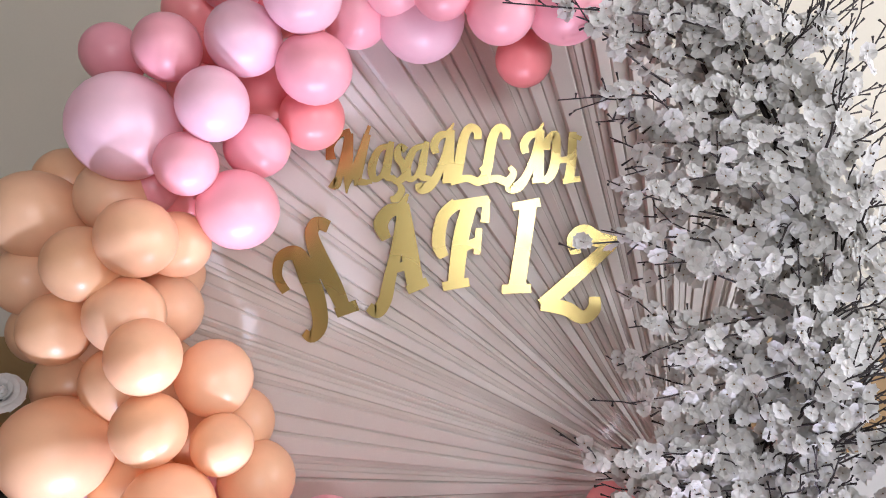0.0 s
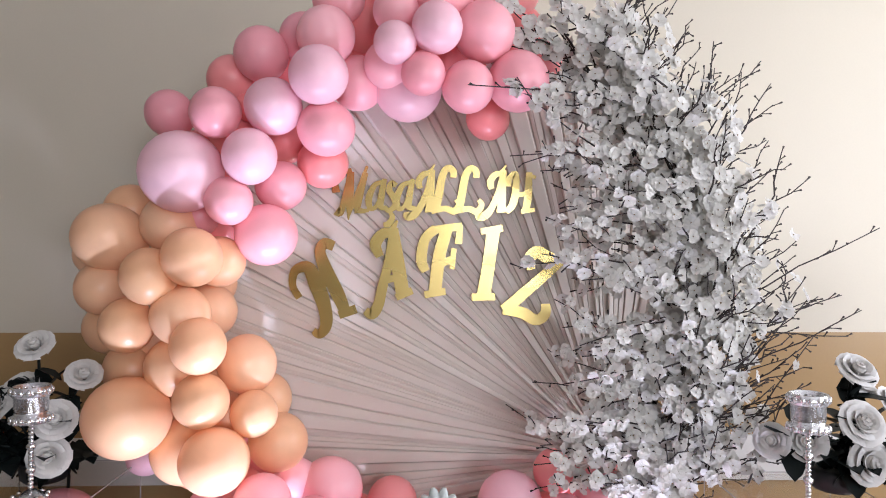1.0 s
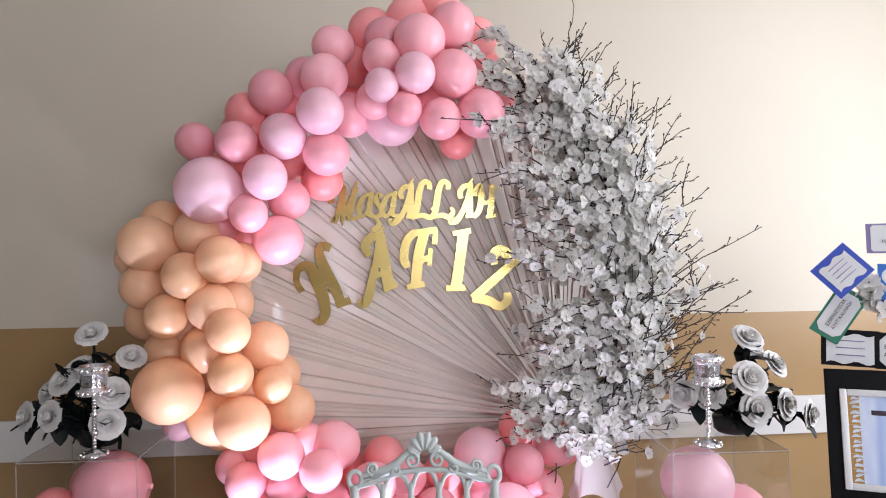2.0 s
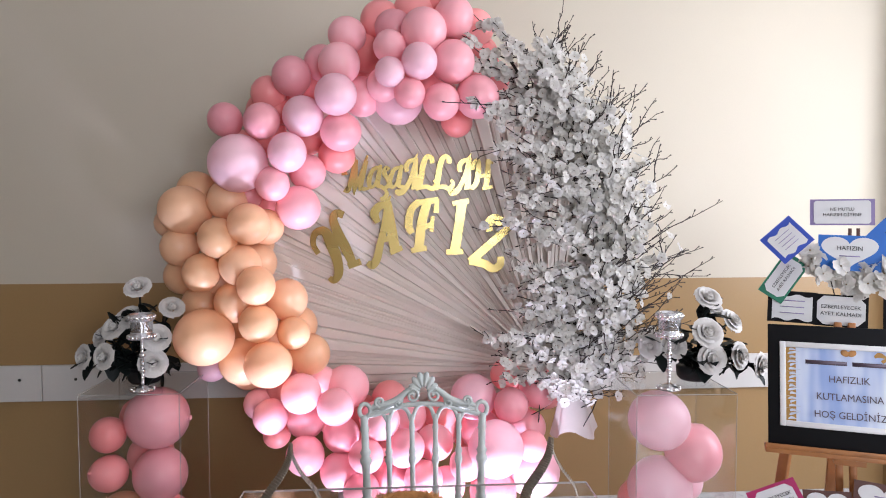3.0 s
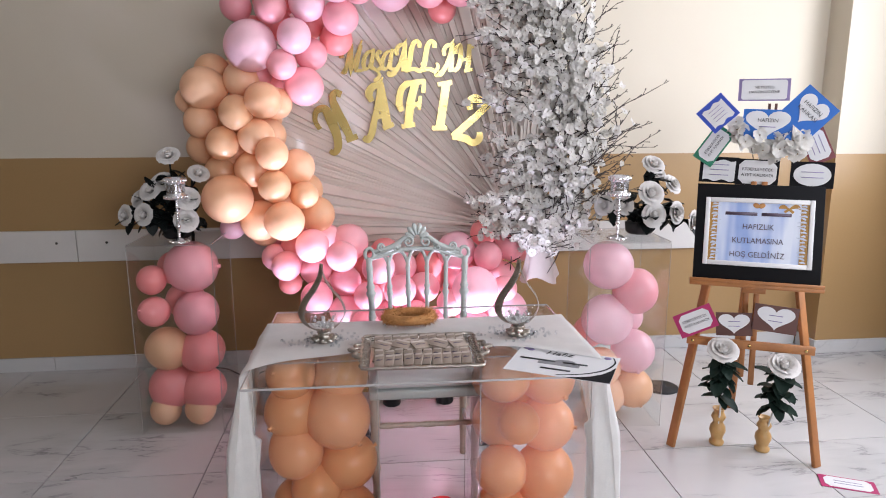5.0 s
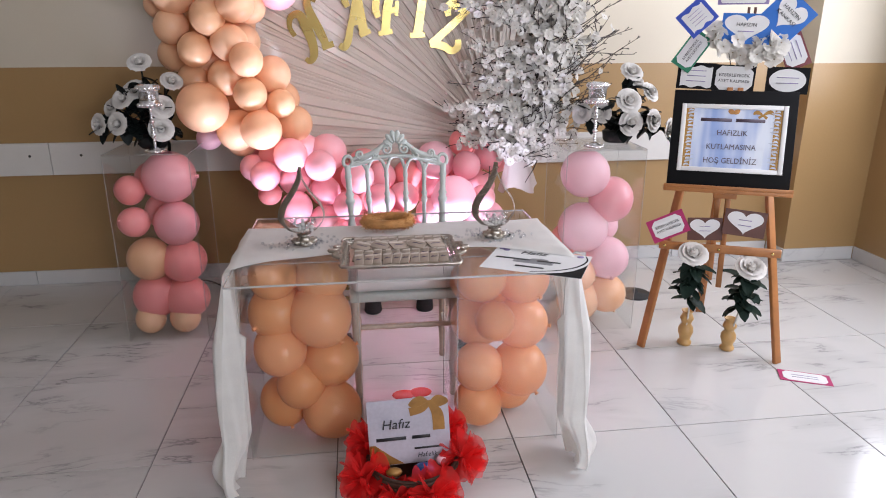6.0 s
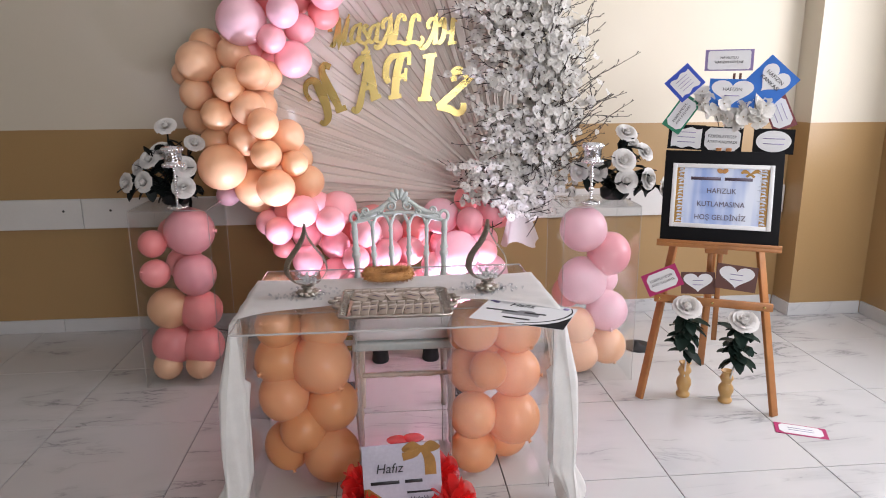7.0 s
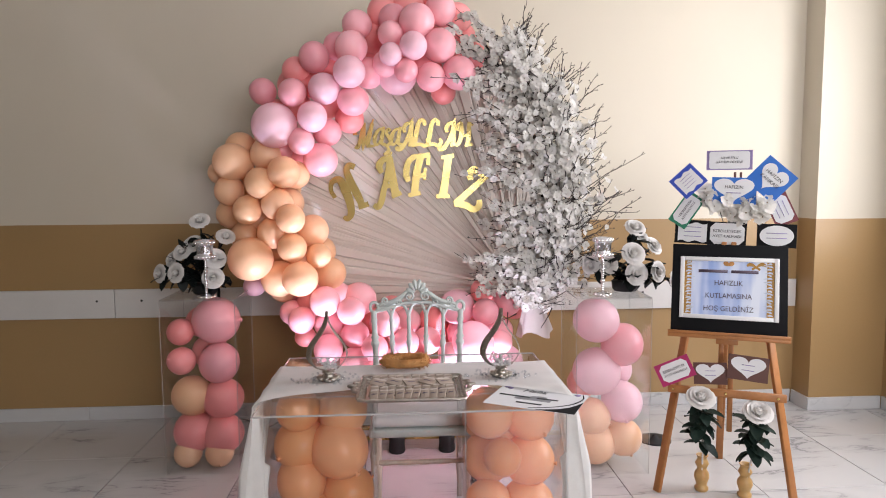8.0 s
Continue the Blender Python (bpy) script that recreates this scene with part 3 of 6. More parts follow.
# ---- round backdrop ----
def backdrop():
    b = thing("round_backdrop", pose(CX, DISC_Y, 0), "round hoop backdrop covered in pleated cream chiffon", "backdrop stand")
    # pleats fan out from a gathering point low on the hoop
    px, pz = 0.24 - CX, 0.80
    base = math.atan2(CZ - pz, -px)
    bm = bmesh.new()
    n, m = 2200, 12
    rg = random.Random(3)
    cuts, pleats = [0.0], []
    while cuts[-1] < 1:
        cuts.append(cuts[-1] + rg.choice((0.004, 0.006, 0.008, 0.010, 0.013, 0.018)) * rg.uniform(0.8, 1.2))
        pleats.append((rg.uniform(0.45, 1.15), rg.uniform(-0.5, 0.5)))
    cell = 0
    grid = []
    for i in range(n + 1):
        u = i / n
        th = base + (u - 0.5) * radians(172)
        dx, dz = math.cos(th), math.sin(th)
        ex, ez = px, pz - CZ
        bq = ex * dx + ez * dz
        reach = -bq + math.sqrt(max(bq * bq - (ex * ex + ez * ez - RAD * RAD), 1e-6))
        while cell < len(pleats) - 1 and u > cuts[cell + 1]:
            cell += 1
        v = min(max((u - cuts[cell]) / (cuts[cell + 1] - cuts[cell]), 0), 1)
        width = (cuts[cell + 1] - cuts[cell]) / 0.010
        # a broad flat band that laps over the next one, with a narrow deep crease
        v = v if pleats[cell][1] > -0.2 else 1 - v
        w = pleats[cell][0] * (0.78 + 0.22 * v) * min(1, v / 0.12, (1 - v) / 0.09) ** 0.6 * min(0.5 + 0.4 * width, 1.0)
        row = []
        for j in range(m + 1):
            s = (j / m) ** 0.8
            d = 0.03 + (max(reach, 0.05) - 0.03) * s
            amp = 0.024 * min(1.0, 0.32 + 1.1 * s)
            wob = 0.002 * math.sin(7 * s + 31 * u)
            row.append(bm.verts.new((px + dx * d, -amp * w + wob + 0.015, pz + dz * d)))
        grid.append(row)
    for a, c in zip(grid, grid[1:]):
        for j in range(m):
            bm.faces.new((a[j], a[j + 1], c[j + 1], c[j]))
    part("pleated_fabric", bm, M_FABRIC, b)
    bm = bmesh.new()
    lathe(bm, [(RAD - 0.012, 0), (RAD - 0.012, 0.012)], 64, pose(0, 0.03, CZ, 90))
    part("lining", bm, M_FABRIC, b, "plain cream backing cloth", smooth=False)
    bm = bmesh.new()
    tube(bm, [(RAD * math.cos(2 * math.pi * i / 72), 0.008, CZ + RAD * math.sin(2 * math.pi * i / 72)) for i in range(72)], 0.014, 10, True)
    part("hoop", bm, M_FRAME, b)
    for sx in (-0.35, 0.35):
        bm = bmesh.new()
        tube(bm, [(sx, 0.02, 0.05), (sx, 0.02, CZ - math.sqrt(RAD ** 2 - sx ** 2))], 0.014, 10)
        part("post", bm, M_FRAME, b)
    for y, z in ((-0.23, 0.050), (-0.17, 0.085)):
        bm = bmesh.new()
        box(bm, (0.03, y, z), (0.70, 0.022, 0.022), 0.004)
        part("base_bar", bm, M_GOLD, b, "gold base bar")
    bm = bmesh.new()
    box(bm, (-0.36, -0.12, 0.06), (0.10, 0.04, 0.03), 0.004)
    part("clamp", bm, M_RUBBER, b, "black clamp")
    for sx in (-0.115, 0.145):
        bm = bmesh.new()
        lathe(bm, [(0.040, 0.0), (0.044, 0.008), (0.040, 0.05), (0.043, 0.095), (0.036, 0.10)], 20, pose(sx, -0.30, 0))
        part("base_weight", bm, M_RUBBER, b, "black round weight")
    return b


backdrop()


# ---- gold letters ----
def gold_letter(name, strokes, parent, ox, oy, scale=0.00144):
    """Cut mirror-gold letter from strokes (x right, y down, width in glyph units)."""
    bm = bmesh.new()
    for i, q in enumerate(strokes):
        ribbon(bm, [((x - ox) * scale, (oy - y) * scale, w * scale) for x, y, w in q], 0.003, -0.0004 * i)
    return part(name, bm, M_GOLD, parent, smooth=False)


def middle(strokes):
    gx, gy = [p[0] for s in strokes for p in s], [p[1] for s in strokes for p in s]
    return (min(gx) + max(gx)) / 2, (min(gy) + max(gy)) / 2


def lettersigns():
    g = {
        "h": [[(507, 516, 16), (492, 488, 16), (498, 456, 20), (526, 450, 28), (546, 490, 34), (562, 535, 30), (566, 575, 26), (552, 596, 20), (538, 588, 14)], [(582, 402, 22), (562, 396, 24), (552, 415, 24), (565, 455, 30), (590, 505, 30), (608, 546, 24)], [(594, 554, 18), (632, 540, 20)], [(535, 498, 14), (590, 476, 14)], [(515, 448, 20), (523, 436, 6)]],
        "a": [[(715, 365, 20), (702, 440, 20), (690, 490, 22), (681, 530, 24), (667, 551, 24), (652, 543, 16)], [(712, 362, 24), (722, 430, 30), (734, 502, 30)], [(720, 514, 16), (756, 499, 16)], [(712, 372, 22), (690, 374, 24), (674, 397, 26), (684, 424, 18)], [(690, 478, 16), (735, 466, 16)], [(705, 376, 22), (722, 344, 5)]],
        "f": [[(834, 355, 26), (816, 420, 28), (806, 502, 28)], [(783, 507, 16), (830, 499, 16)], [(797, 364, 18), (866, 355, 18)], [(862, 352, 12), (858, 394, 16)], [(815, 440, 16), (848, 426, 16)], [(848, 404, 12), (844, 450, 12)], [(808, 360, 22), (784, 384, 22), (776, 430, 24), (786, 455, 18)]],
        "i": [[(936, 364, 30), (927, 430, 28), (915, 506, 30)], [(908, 366, 14), (957, 358, 16)], [(888, 512, 16), (940, 511, 16)]],
        "z": [[(1020, 450, 18), (1017, 425, 26), (1035, 411, 28), (1060, 424, 28), (1093, 428, 18)], [(1086, 431, 22), (1030, 480, 24), (960, 541, 26)], [(957, 540, 20), (1000, 546, 26), (1030, 562, 24), (1051, 550, 24), (1053, 526, 20)]],
    }
    for k, x, z in (("h", -0.685, 1.347), ("a", -0.481, 1.416), ("f", -0.313, 1.440), ("i", -0.167, 1.432), ("z", -0.019, 1.357)):
        ob = gold_letter("gold_letter", g[k], None, *middle(g[k]))
        ob.matrix_basis = pose(x, DISC_Y - 0.017, z)
        tagged(ob, "mirror-gold acrylic script capital on the cream pleats", "letter", "gold capitals")
    a_low = [[(692, 254, 9), (674, 262, 12), (662, 290, 15), (665, 312, 12), (678, 308, 9), (689, 282, 9)], [(697, 247, 10), (690, 282, 15), (688, 308, 14), (703, 312, 8)]]
    a_cap = [[(801, 232, 13), (790, 275, 13), (776, 308, 15), (762, 326, 18), (748, 330, 18), (744, 320, 12)], [(801, 226, 15), (798, 280, 18), (797, 318, 20)], [(800, 234, 11), (783, 236, 14), (772, 252, 15), (775, 268, 13)], [(778, 291, 11), (800, 287, 11)], [(786, 317, 9), (810, 315, 9)], [(798, 230, 9), (807, 214, 3)]]
    ell = [[(849, 243, 14), (848, 228, 15), (835, 223, 15), (824, 242, 17), (816, 285, 18), (810, 316, 17)], [(800, 319, 12), (830, 312, 13), (850, 318, 15), (861, 303, 12), (854, 292, 9)]]
    shift = lambda s, d: [[(x + d, y, w) for x, y, w in q] for q in s]
    em = [[(590, 318, 20), (600, 321, 15), (611, 280, 12), (622, 234, 14)], [(590, 278, 18), (589, 256, 13), (604, 236, 11), (624, 228, 10)], [(622, 232, 15), (619, 285, 18), (617, 338, 3)], [(617, 330, 6), (636, 280, 10), (658, 219, 6)], [(654, 234, 13), (641, 285, 17), (637, 314, 15), (655, 319, 9)], [(630, 320, 9), (662, 317, 8)]]
    ess = [[(722, 262, 12), (712, 256, 12), (707, 272, 14), (717, 289, 14), (720, 306, 13), (706, 317, 12), (696, 308, 9)], [(708, 320, 8), (714, 332, 12), (706, 346, 14), (694, 349, 10)]]
    aitch = [[(972, 262, 12), (974, 244, 13), (988, 236, 14), (987, 280, 17), (979, 306, 16), (966, 318, 13)], [(1018, 230, 14), (1016, 280, 17), (1011, 314, 17)], [(1000, 318, 10), (1031, 313, 10)], [(985, 281, 11), (1016, 278, 11)], [(1012, 234, 8), (1033, 242, 8)]]
    word = [em, a_low, ess, shift(a_low, 62), a_cap, ell, shift(ell, 51), shift(a_cap, 159), aitch]
    t = thing("gold_word", pose(-0.331, DISC_Y - 0.017, 1.648), "mirror-gold acrylic script word on the cream pleats", "lettering")
    ox, oy = middle([q for w in word for q in w])
    for i, w in enumerate(word):
        ob = gold_letter("letter", w, t, ox, oy)
        ob.location.y = -0.0022 * (i % 2)


lettersigns()


# ---- clear display boxes, table ----
def clear_box(name, m, w, d, h, label, group):
    """Five-sided box of clear acrylic sheets with polished edges, open below; z = 0 at its foot."""
    root = thing(name, m, label, "display stand", group)
    t = 0.005
    for nm, c, s in (("front_panel", (0, -d / 2 + t / 2, h / 2), (w, t, h)), ("back_panel", (0, d / 2 - t / 2, h / 2), (w, t, h)), ("side_panel", (-w / 2 + t / 2, 0, h / 2), (t, d - 2 * t, h)), ("side_panel", (w / 2 - t / 2, 0, h / 2), (t, d - 2 * t, h)), ("top_panel", (0, 0, h + t / 2 + 0.0005), (w, d, t))):
        bm = bmesh.new()
        box(bm, c, s)
        part(nm, bm, M_ACRYL, root, smooth=False)
    for sx in (-1, 1):
        for sy in (-1, 1):
            bm = bmesh.new()
            box(bm, (sx * (w / 2 + 0.0008), sy * (d / 2 + 0.0008), h / 2), (0.0016, 0.0016, h))
            part("edge", bm, M_EDGE, root, "polished glued edge", smooth=False)
    for sy in (-1, 1):
        bm = bmesh.new()
        box(bm, (0, sy * (d / 2 + 0.001), h + t), (w + 0.004, 0.002, 0.002))
        part("edge", bm, M_EDGE, root, smooth=False)
    for sx in (-1, 1):
        bm = bmesh.new()
        box(bm, (sx * (w / 2 + 0.001), 0, h + t), (0.002, d, 0.002))
        part("edge", bm, M_EDGE, root, smooth=False)
    return root


clear_box("display_box", pose(-1.375, 1.14, 0), 0.348, 0.35, 0.845, "tall clear acrylic display box filled with pink and peach balloons", "tall display boxes")
clear_box("display_box", pose(0.588, 0.99, 0, 0, 0, -2), 0.352, 0.35, 0.845, "tall clear acrylic display box filled with pale pink and peach balloons", "tall display boxes")
clear_box("table_box", pose(-0.692, 0.165, 0), 0.364, 0.35, 0.672, "clear acrylic table pedestal filled with peach balloons", "table pedestals")
clear_box("table_box", pose(-0.025, 0.155, 0), 0.345, 0.35, 0.672, "clear acrylic table pedestal filled with peach balloons", "table pedestals")


def loose(rows, color_of, group, label, lo, hi):
    for i, (x, y, z, r) in enumerate(rows):
        x = min(max(x, lo[0] + r), hi[0] - r)
        y = min(max(y, lo[1] + r), hi[1] - r)
        z = max(z, r * 1.02 + 0.008)
        c = color_of(i)
        ob = balloon(None, c, x, y, z, r)
        names = {"pink": "pink", "pale": "pale pink", "peach": "peach", "orange": "peach", "coral": "coral pink"}
        tagged(ob, label % names[c], "balloon", group)


loose([(-1.488, 1.04, 0.684, 0.064), (-1.323, 1.09, 0.729, 0.115), (-1.488, 1.04, 0.541, 0.066), (-1.312, 1.08, 0.52, 0.1), (-1.465, 1.07, 0.361, 0.096), (-1.295, 1.09, 0.335, 0.1), (-1.452, 1.08, 0.175, 0.1), (-1.297, 1.08, 0.16, 0.1), (-1.470, 1.045, 0.06, 0.068), (-1.317, 1.045, 0.06, 0.068), (-1.43, 1.22, 0.697, 0.08), (-1.40, 1.22, 0.544, 0.085), (-1.36, 1.22, 0.25, 0.08)],
      lambda i: {4: "peach", 8: "peach", 9: "peach", 1: "pink", 3: "pink"}.get(i, "coral"), "balloons in the first display box", "%s latex balloon inside a clear display box", (-1.545, 0.972, 0), (-1.205, 1.31, 0.84))
loose([(0.52, 0.93, 0.726, 0.110), (0.66, 0.93, 0.600, 0.104), (0.537, 0.94, 0.470, 0.118), (0.665, 0.93, 0.318, 0.100), (0.51, 0.92, 0.250, 0.090), (0.53, 0.93, 0.105, 0.102), (0.67, 0.93, 0.138, 0.092), (0.50, 1.07, 0.373, 0.075), (0.69, 1.08, 0.435, 0.072)],
      lambda i: {4: "peach", 5: "peach", 6: "peach", 1: "pink", 7: "coral"}.get(i, "pale"), "balloons in the second display box", "%s latex balloon inside a clear display box", (0.418, 0.822, 0), (0.762, 1.158, 0.84))
loose([(-0.780, 0.12, 0.590, 0.076), (-0.625, 0.14, 0.575, 0.086), (-0.785, 0.14, 0.462, 0.092), (-0.640, 0.11, 0.452, 0.105), (-0.771, 0.10, 0.335, 0.086), (-0.610, 0.12, 0.285, 0.094), (-0.710, 0.09, 0.215, 0.084), (-0.778, 0.17, 0.115, 0.088), (-0.618, 0.10, 0.102, 0.098), (-0.78, 0.26, 0.27, 0.075), (-0.62, 0.26, 0.56, 0.075), (-0.72, 0.25, 0.52, 0.085), (-0.66, 0.25, 0.38, 0.080)],
      lambda i: "orange", "balloons in the table pedestals", "%s latex balloon inside a clear table pedestal", (-0.868, -0.005, 0), (-0.516, 0.335, 0.67))
loose([(-0.100, 0.12, 0.560, 0.090), (0.048, 0.15, 0.545, 0.096), (-0.059, 0.06, 0.417, 0.066), (0.053, 0.14, 0.375, 0.094), (-0.100, 0.19, 0.370, 0.092), (-0.116, 0.10, 0.232, 0.084), (0.045, 0.12, 0.208, 0.100), (0.03, 0.2, 0.090, 0.085), (-0.110, 0.1, 0.092, 0.084), (-0.03, 0.24, 0.48, 0.085), (-0.12, 0.24, 0.50, 0.070), (0.06, 0.25, 0.30, 0.070)],
      lambda i: "orange", "balloons in the table pedestals", "%s latex balloon inside a clear table pedestal", (-0.192, -0.015, 0), (0.142, 0.325, 0.67))

TOP = 0.686
bm = bmesh.new()
box(bm, (-0.368, 0.14, TOP - 0.004), (1.0, 0.70, 0.0075), 0.001)
clear_table = thing("clear_table", Matrix(), "clear acrylic sheet table resting on two balloon-filled boxes", "table")
part("table_sheet", bm, M_ACRYL, clear_table, smooth=False)
for c, s in (((-0.368, -0.2112, TOP - 0.004), (1.0, 0.002, 0.0055)), ((-0.368, 0.4912, TOP - 0.004), (1.0, 0.002, 0.0055)), ((-0.8692, 0.14, TOP - 0.004), (0.002, 0.70, 0.0055)), ((0.1332, 0.14, TOP - 0.004), (0.002, 0.70, 0.0055))):
    bm = bmesh.new()
    box(bm, c, s)
    part("edge", bm, M_EDGE, clear_table, "polished edge", smooth=False)


def tablecloth():
    """White chiffon runner over the back of the table top; gathered tails hang at both ends to the floor."""
    bm = bmesh.new()
    nu, nv = 150, 44
    x0, x1 = -0.880, 0.150
    drop = TOP
    total = (x1 - x0) + 2 * drop
    rows = []
    for i in range(nu + 1):
        s = total * i / nu
        row = []
        for j in range(nv + 1):
            v = j / nv
            if s < drop or s > drop + x1 - x0:
                left = s < drop
                h = s if left else total - s
                q = 1 - h / drop
                squeeze = 1 - 0.79 * min(1, q * 2.2) ** 0.7
                y = -0.11 + 0.445 * v * squeeze - 0.045 * min(1, q * 1.6)
                fold = (0.034 * math.sin(v * 17 + 2 * q) + 0.008 * math.sin(v * 61 + 5)) * min(1, q * 3) + 0.003
                foot = max(0, q - 0.80) / 0.20
                # a rounded, gathered foot, tucked under at the floor
                swell = 1 + 1.1 * math.sin(math.pi * foot * 0.92) if foot else 1
                mid = -0.155 + 0.445 * 0.5 * squeeze
                y = mid + (y - mid) * swell - 0.06 * foot ** 1.5
                out = max(fold, -0.30 * abs(fold) if y > -0.04 else fold) * (1 - 0.55 * foot) + 0.012 * q
                out += 0.050 * math.sin(math.pi * foot * 0.92) * math.sin(math.pi * v) + 0.006 * foot * math.sin(v * 31)
                x = x0 - 0.006 - out if left else x1 + 0.006 + out
                z = h * (1 - 0.25 * foot) + 0.006 + 0.012 * foot * abs(math.sin(v * 13))
            else:
                a = s - drop
                x = x0 + a
                u = a / (x1 - x0)
                front = -0.11 + 0.165 * math.sin(math.pi * u) ** 0.7 + 0.008 * math.sin(19 * u)
                y = front + (0.335 - front) * v
                z = TOP + 0.003 + 0.0028 * (1 + math.sin(17 * u + 9 * v + 2 * math.sin(6 * v))) * (0.5 + 0.5 * math.sin(5 * u + 3))
            row.append(bm.verts.new((x, y, z)))
        rows.append(row)
    for a, b in zip(rows, rows[1:]):
        for j in range(nv):
            bm.faces.new((a[j], a[j + 1], b[j + 1], b[j]))
    ob = part("tablecloth", bm, M_CLOTH)
    return tagged(ob, "white chiffon runner over the clear table, tails gathered on the floor", "tablecloth")


tablecloth()


# ---- chair ----
def chair():
    """Lacquered banquet chair with six turned spindles and a carved crest; its back to the backdrop."""
    c = thing("banquet_chair", pose(-0.342, 0.50, 0), "grey-white lacquered chair with turned spindles and carved crest", "chair")
    hw = 0.192
    spin = [(0.012, 0.0), (0.014, 0.012), (0.011, 0.022), (0.013, 0.06), (0.012, 0.085), (0.018, 0.096), (0.019, 0.104), (0.013, 0.114), (0.017, 0.126), (0.013, 0.137), (0.012, 0.17), (0.013, 0.205), (0.019, 0.217), (0.019, 0.226), (0.013, 0.236), (0.018, 0.248), (0.012, 0.26), (0.012, 0.31), (0.015, 0.322), (0.012, 0.332), (0.013, 0.365)]
    for i in range(6):
        x = -hw + 2 * hw * i / 5
        k = 1.0 if i in (0, 5) else 0.68
        bm = bmesh.new()
        lathe(bm, [(r * k, z) for r, z in spin], 12, pose(x * 0.93, 0.165, 0.47, -8, 2.2 * x / hw))
        part("spindle", bm, M_CHAIR, c)
    # crest in the plane of the back
    bm = bmesh.new()
    B = lambda x, h: (x, 0.165 + 0.14 * (h - 0.47), h)
    for sx in (-1, 1):
        # the swept top edge rises from an end scroll to the leaf in the middle
        q = spline([B(sx * 0.172, 0.853), B(sx * 0.150, 0.862), B(sx * 0.118, 0.866), B(sx * 0.085, 0.880), B(sx * 0.055, 0.903), B(sx * 0.028, 0.922)], 6)
        tube(bm, q, [0.0075 + 0.004 * math.sin(math.pi * i / (len(q) - 1)) for i in range(len(q))], 8)
        # carved web below it
        web = [(sx * 0.170, 0.850), (sx * 0.118, 0.868), (sx * 0.085, 0.882), (sx * 0.062, 0.897), (sx * 0.066, 0.872), (sx * 0.100, 0.850), (sx * 0.150, 0.836)]
        front = [bm.verts.new((x, 0.159 + 0.14 * (z - 0.47), z)) for x, z in web]
        back = [bm.verts.new((x, 0.171 + 0.14 * (z - 0.47), z)) for x, z in web]
        bm.faces.new(front)
        bm.faces.new(back[::-1])
        for i in range(len(web)):
            bm.faces.new((front[i], back[i], back[(i + 1) % len(web)], front[(i + 1) % len(web)]))
        for cx, cz, r, a0, a1 in ((0.142, 0.874, 0.015, -1.6, 8.0), (0.036, 0.892, 0.021, 1.2, 10.0), (0.082, 0.868, 0.012, 3.0, 10.0)):
            sc = [B(sx * (cx + r * k * math.cos(a)), cz + r * k * math.sin(a)) for a, k in zip(np.linspace(a0, a1, 26), np.linspace(1.1, 0.12, 26))]
            tube(bm, [(x, y - 0.006, z) for x, y, z in sc], 0.0052, 6)
        ring = [B(sx * (0.190 + 0.018 * math.cos(a)), 0.846 + 0.022 * math.sin(a)) for a in np.linspace(0, 2 * math.pi, 16, endpoint=False)]
        tube(bm, ring, 0.0075, 7, True)
    q = [B(-0.185, 0.828), B(-0.12, 0.843), B(-0.05, 0.862), B(0.05, 0.862), B(0.12, 0.843), B(0.185, 0.828)]
    tube(bm, spline(q, 6), 0.0085, 8)
    for i in range(5):
        xa, xb = -hw + 2 * hw * i / 5, -hw + 2 * hw * (i + 1) / 5
        hm = 0.842 + (0.014 if i == 2 else 0.006 if i in (1, 3) else -0.004)
        tube(bm, spline([B(xa, 0.806), B(xa * 0.8 + xb * 0.2, hm - 0.004), B((xa + xb) / 2, hm + 0.008), B(xa * 0.2 + xb * 0.8, hm - 0.004), B(xb, 0.806)], 5), 0.0068, 7)
    part("crest_rail", bm, M_CHAIR, c)
    bm = bmesh.new()
    # a scalloped shell of seven lobes, raised along each lobe
    front, back = [], []
    for j in range(6):
        q = j / 5
        for side, rows in ((-1, front), (1, back)):
            row = []
            for i in range(43):
                a = radians(-100 + 200 * i / 42)
                lobe = abs(math.cos(math.radians(200 * i / 42 * 180 / 200 * 7)))
                r = 0.012 + (0.024 + 0.012 * lobe + 0.008 * math.cos(a)) * q
                x, y, z = B(r * math.sin(a), 0.905 + 1.12 * r * math.cos(a))
                row.append(bm.verts.new((x, y + side * (0.004 + 0.006 * lobe * math.sin(math.pi * min(1, 0.25 + 0.75 * q))), z)))
            rows.append(row)
    for a, b in zip(front + back[::-1], (front + back[::-1])[1:] + [front[0]]):
        for i in range(42):
            bm.faces.new((a[i], a[i + 1], b[i + 1], b[i]))
    part("carved_palmette", bm, M_CHAIR, c, "carved leaf finial")
    bm = bmesh.new()
    box(bm, (0, -0.01, 0.425), (0.40, 0.385, 0.035), 0.008)
    part("seat_frame", bm, M_CHAIR, c)
    bm = bmesh.new()
    box(bm, (0, -0.012, 0.470), (0.385, 0.375, 0.052), 0.02)
    part("seat_cushion", bm, M_CUSHION, c, "white padded seat")
    leg = [(0.012, 0.0), (0.014, 0.01), (0.012, 0.05), (0.015, 0.12), (0.018, 0.14), (0.014, 0.16), (0.016, 0.30), (0.020, 0.33), (0.016, 0.35), (0.018, 0.41)]
    for sx in (-1, 1):
        for y in (-0.175, 0.155):
            bm = bmesh.new()
            lathe(bm, leg, 12, pose(sx * 0.18, y, 0, 0, 0))
            part("leg", bm, M_BAREWOOD, c, "worn pale wood leg")
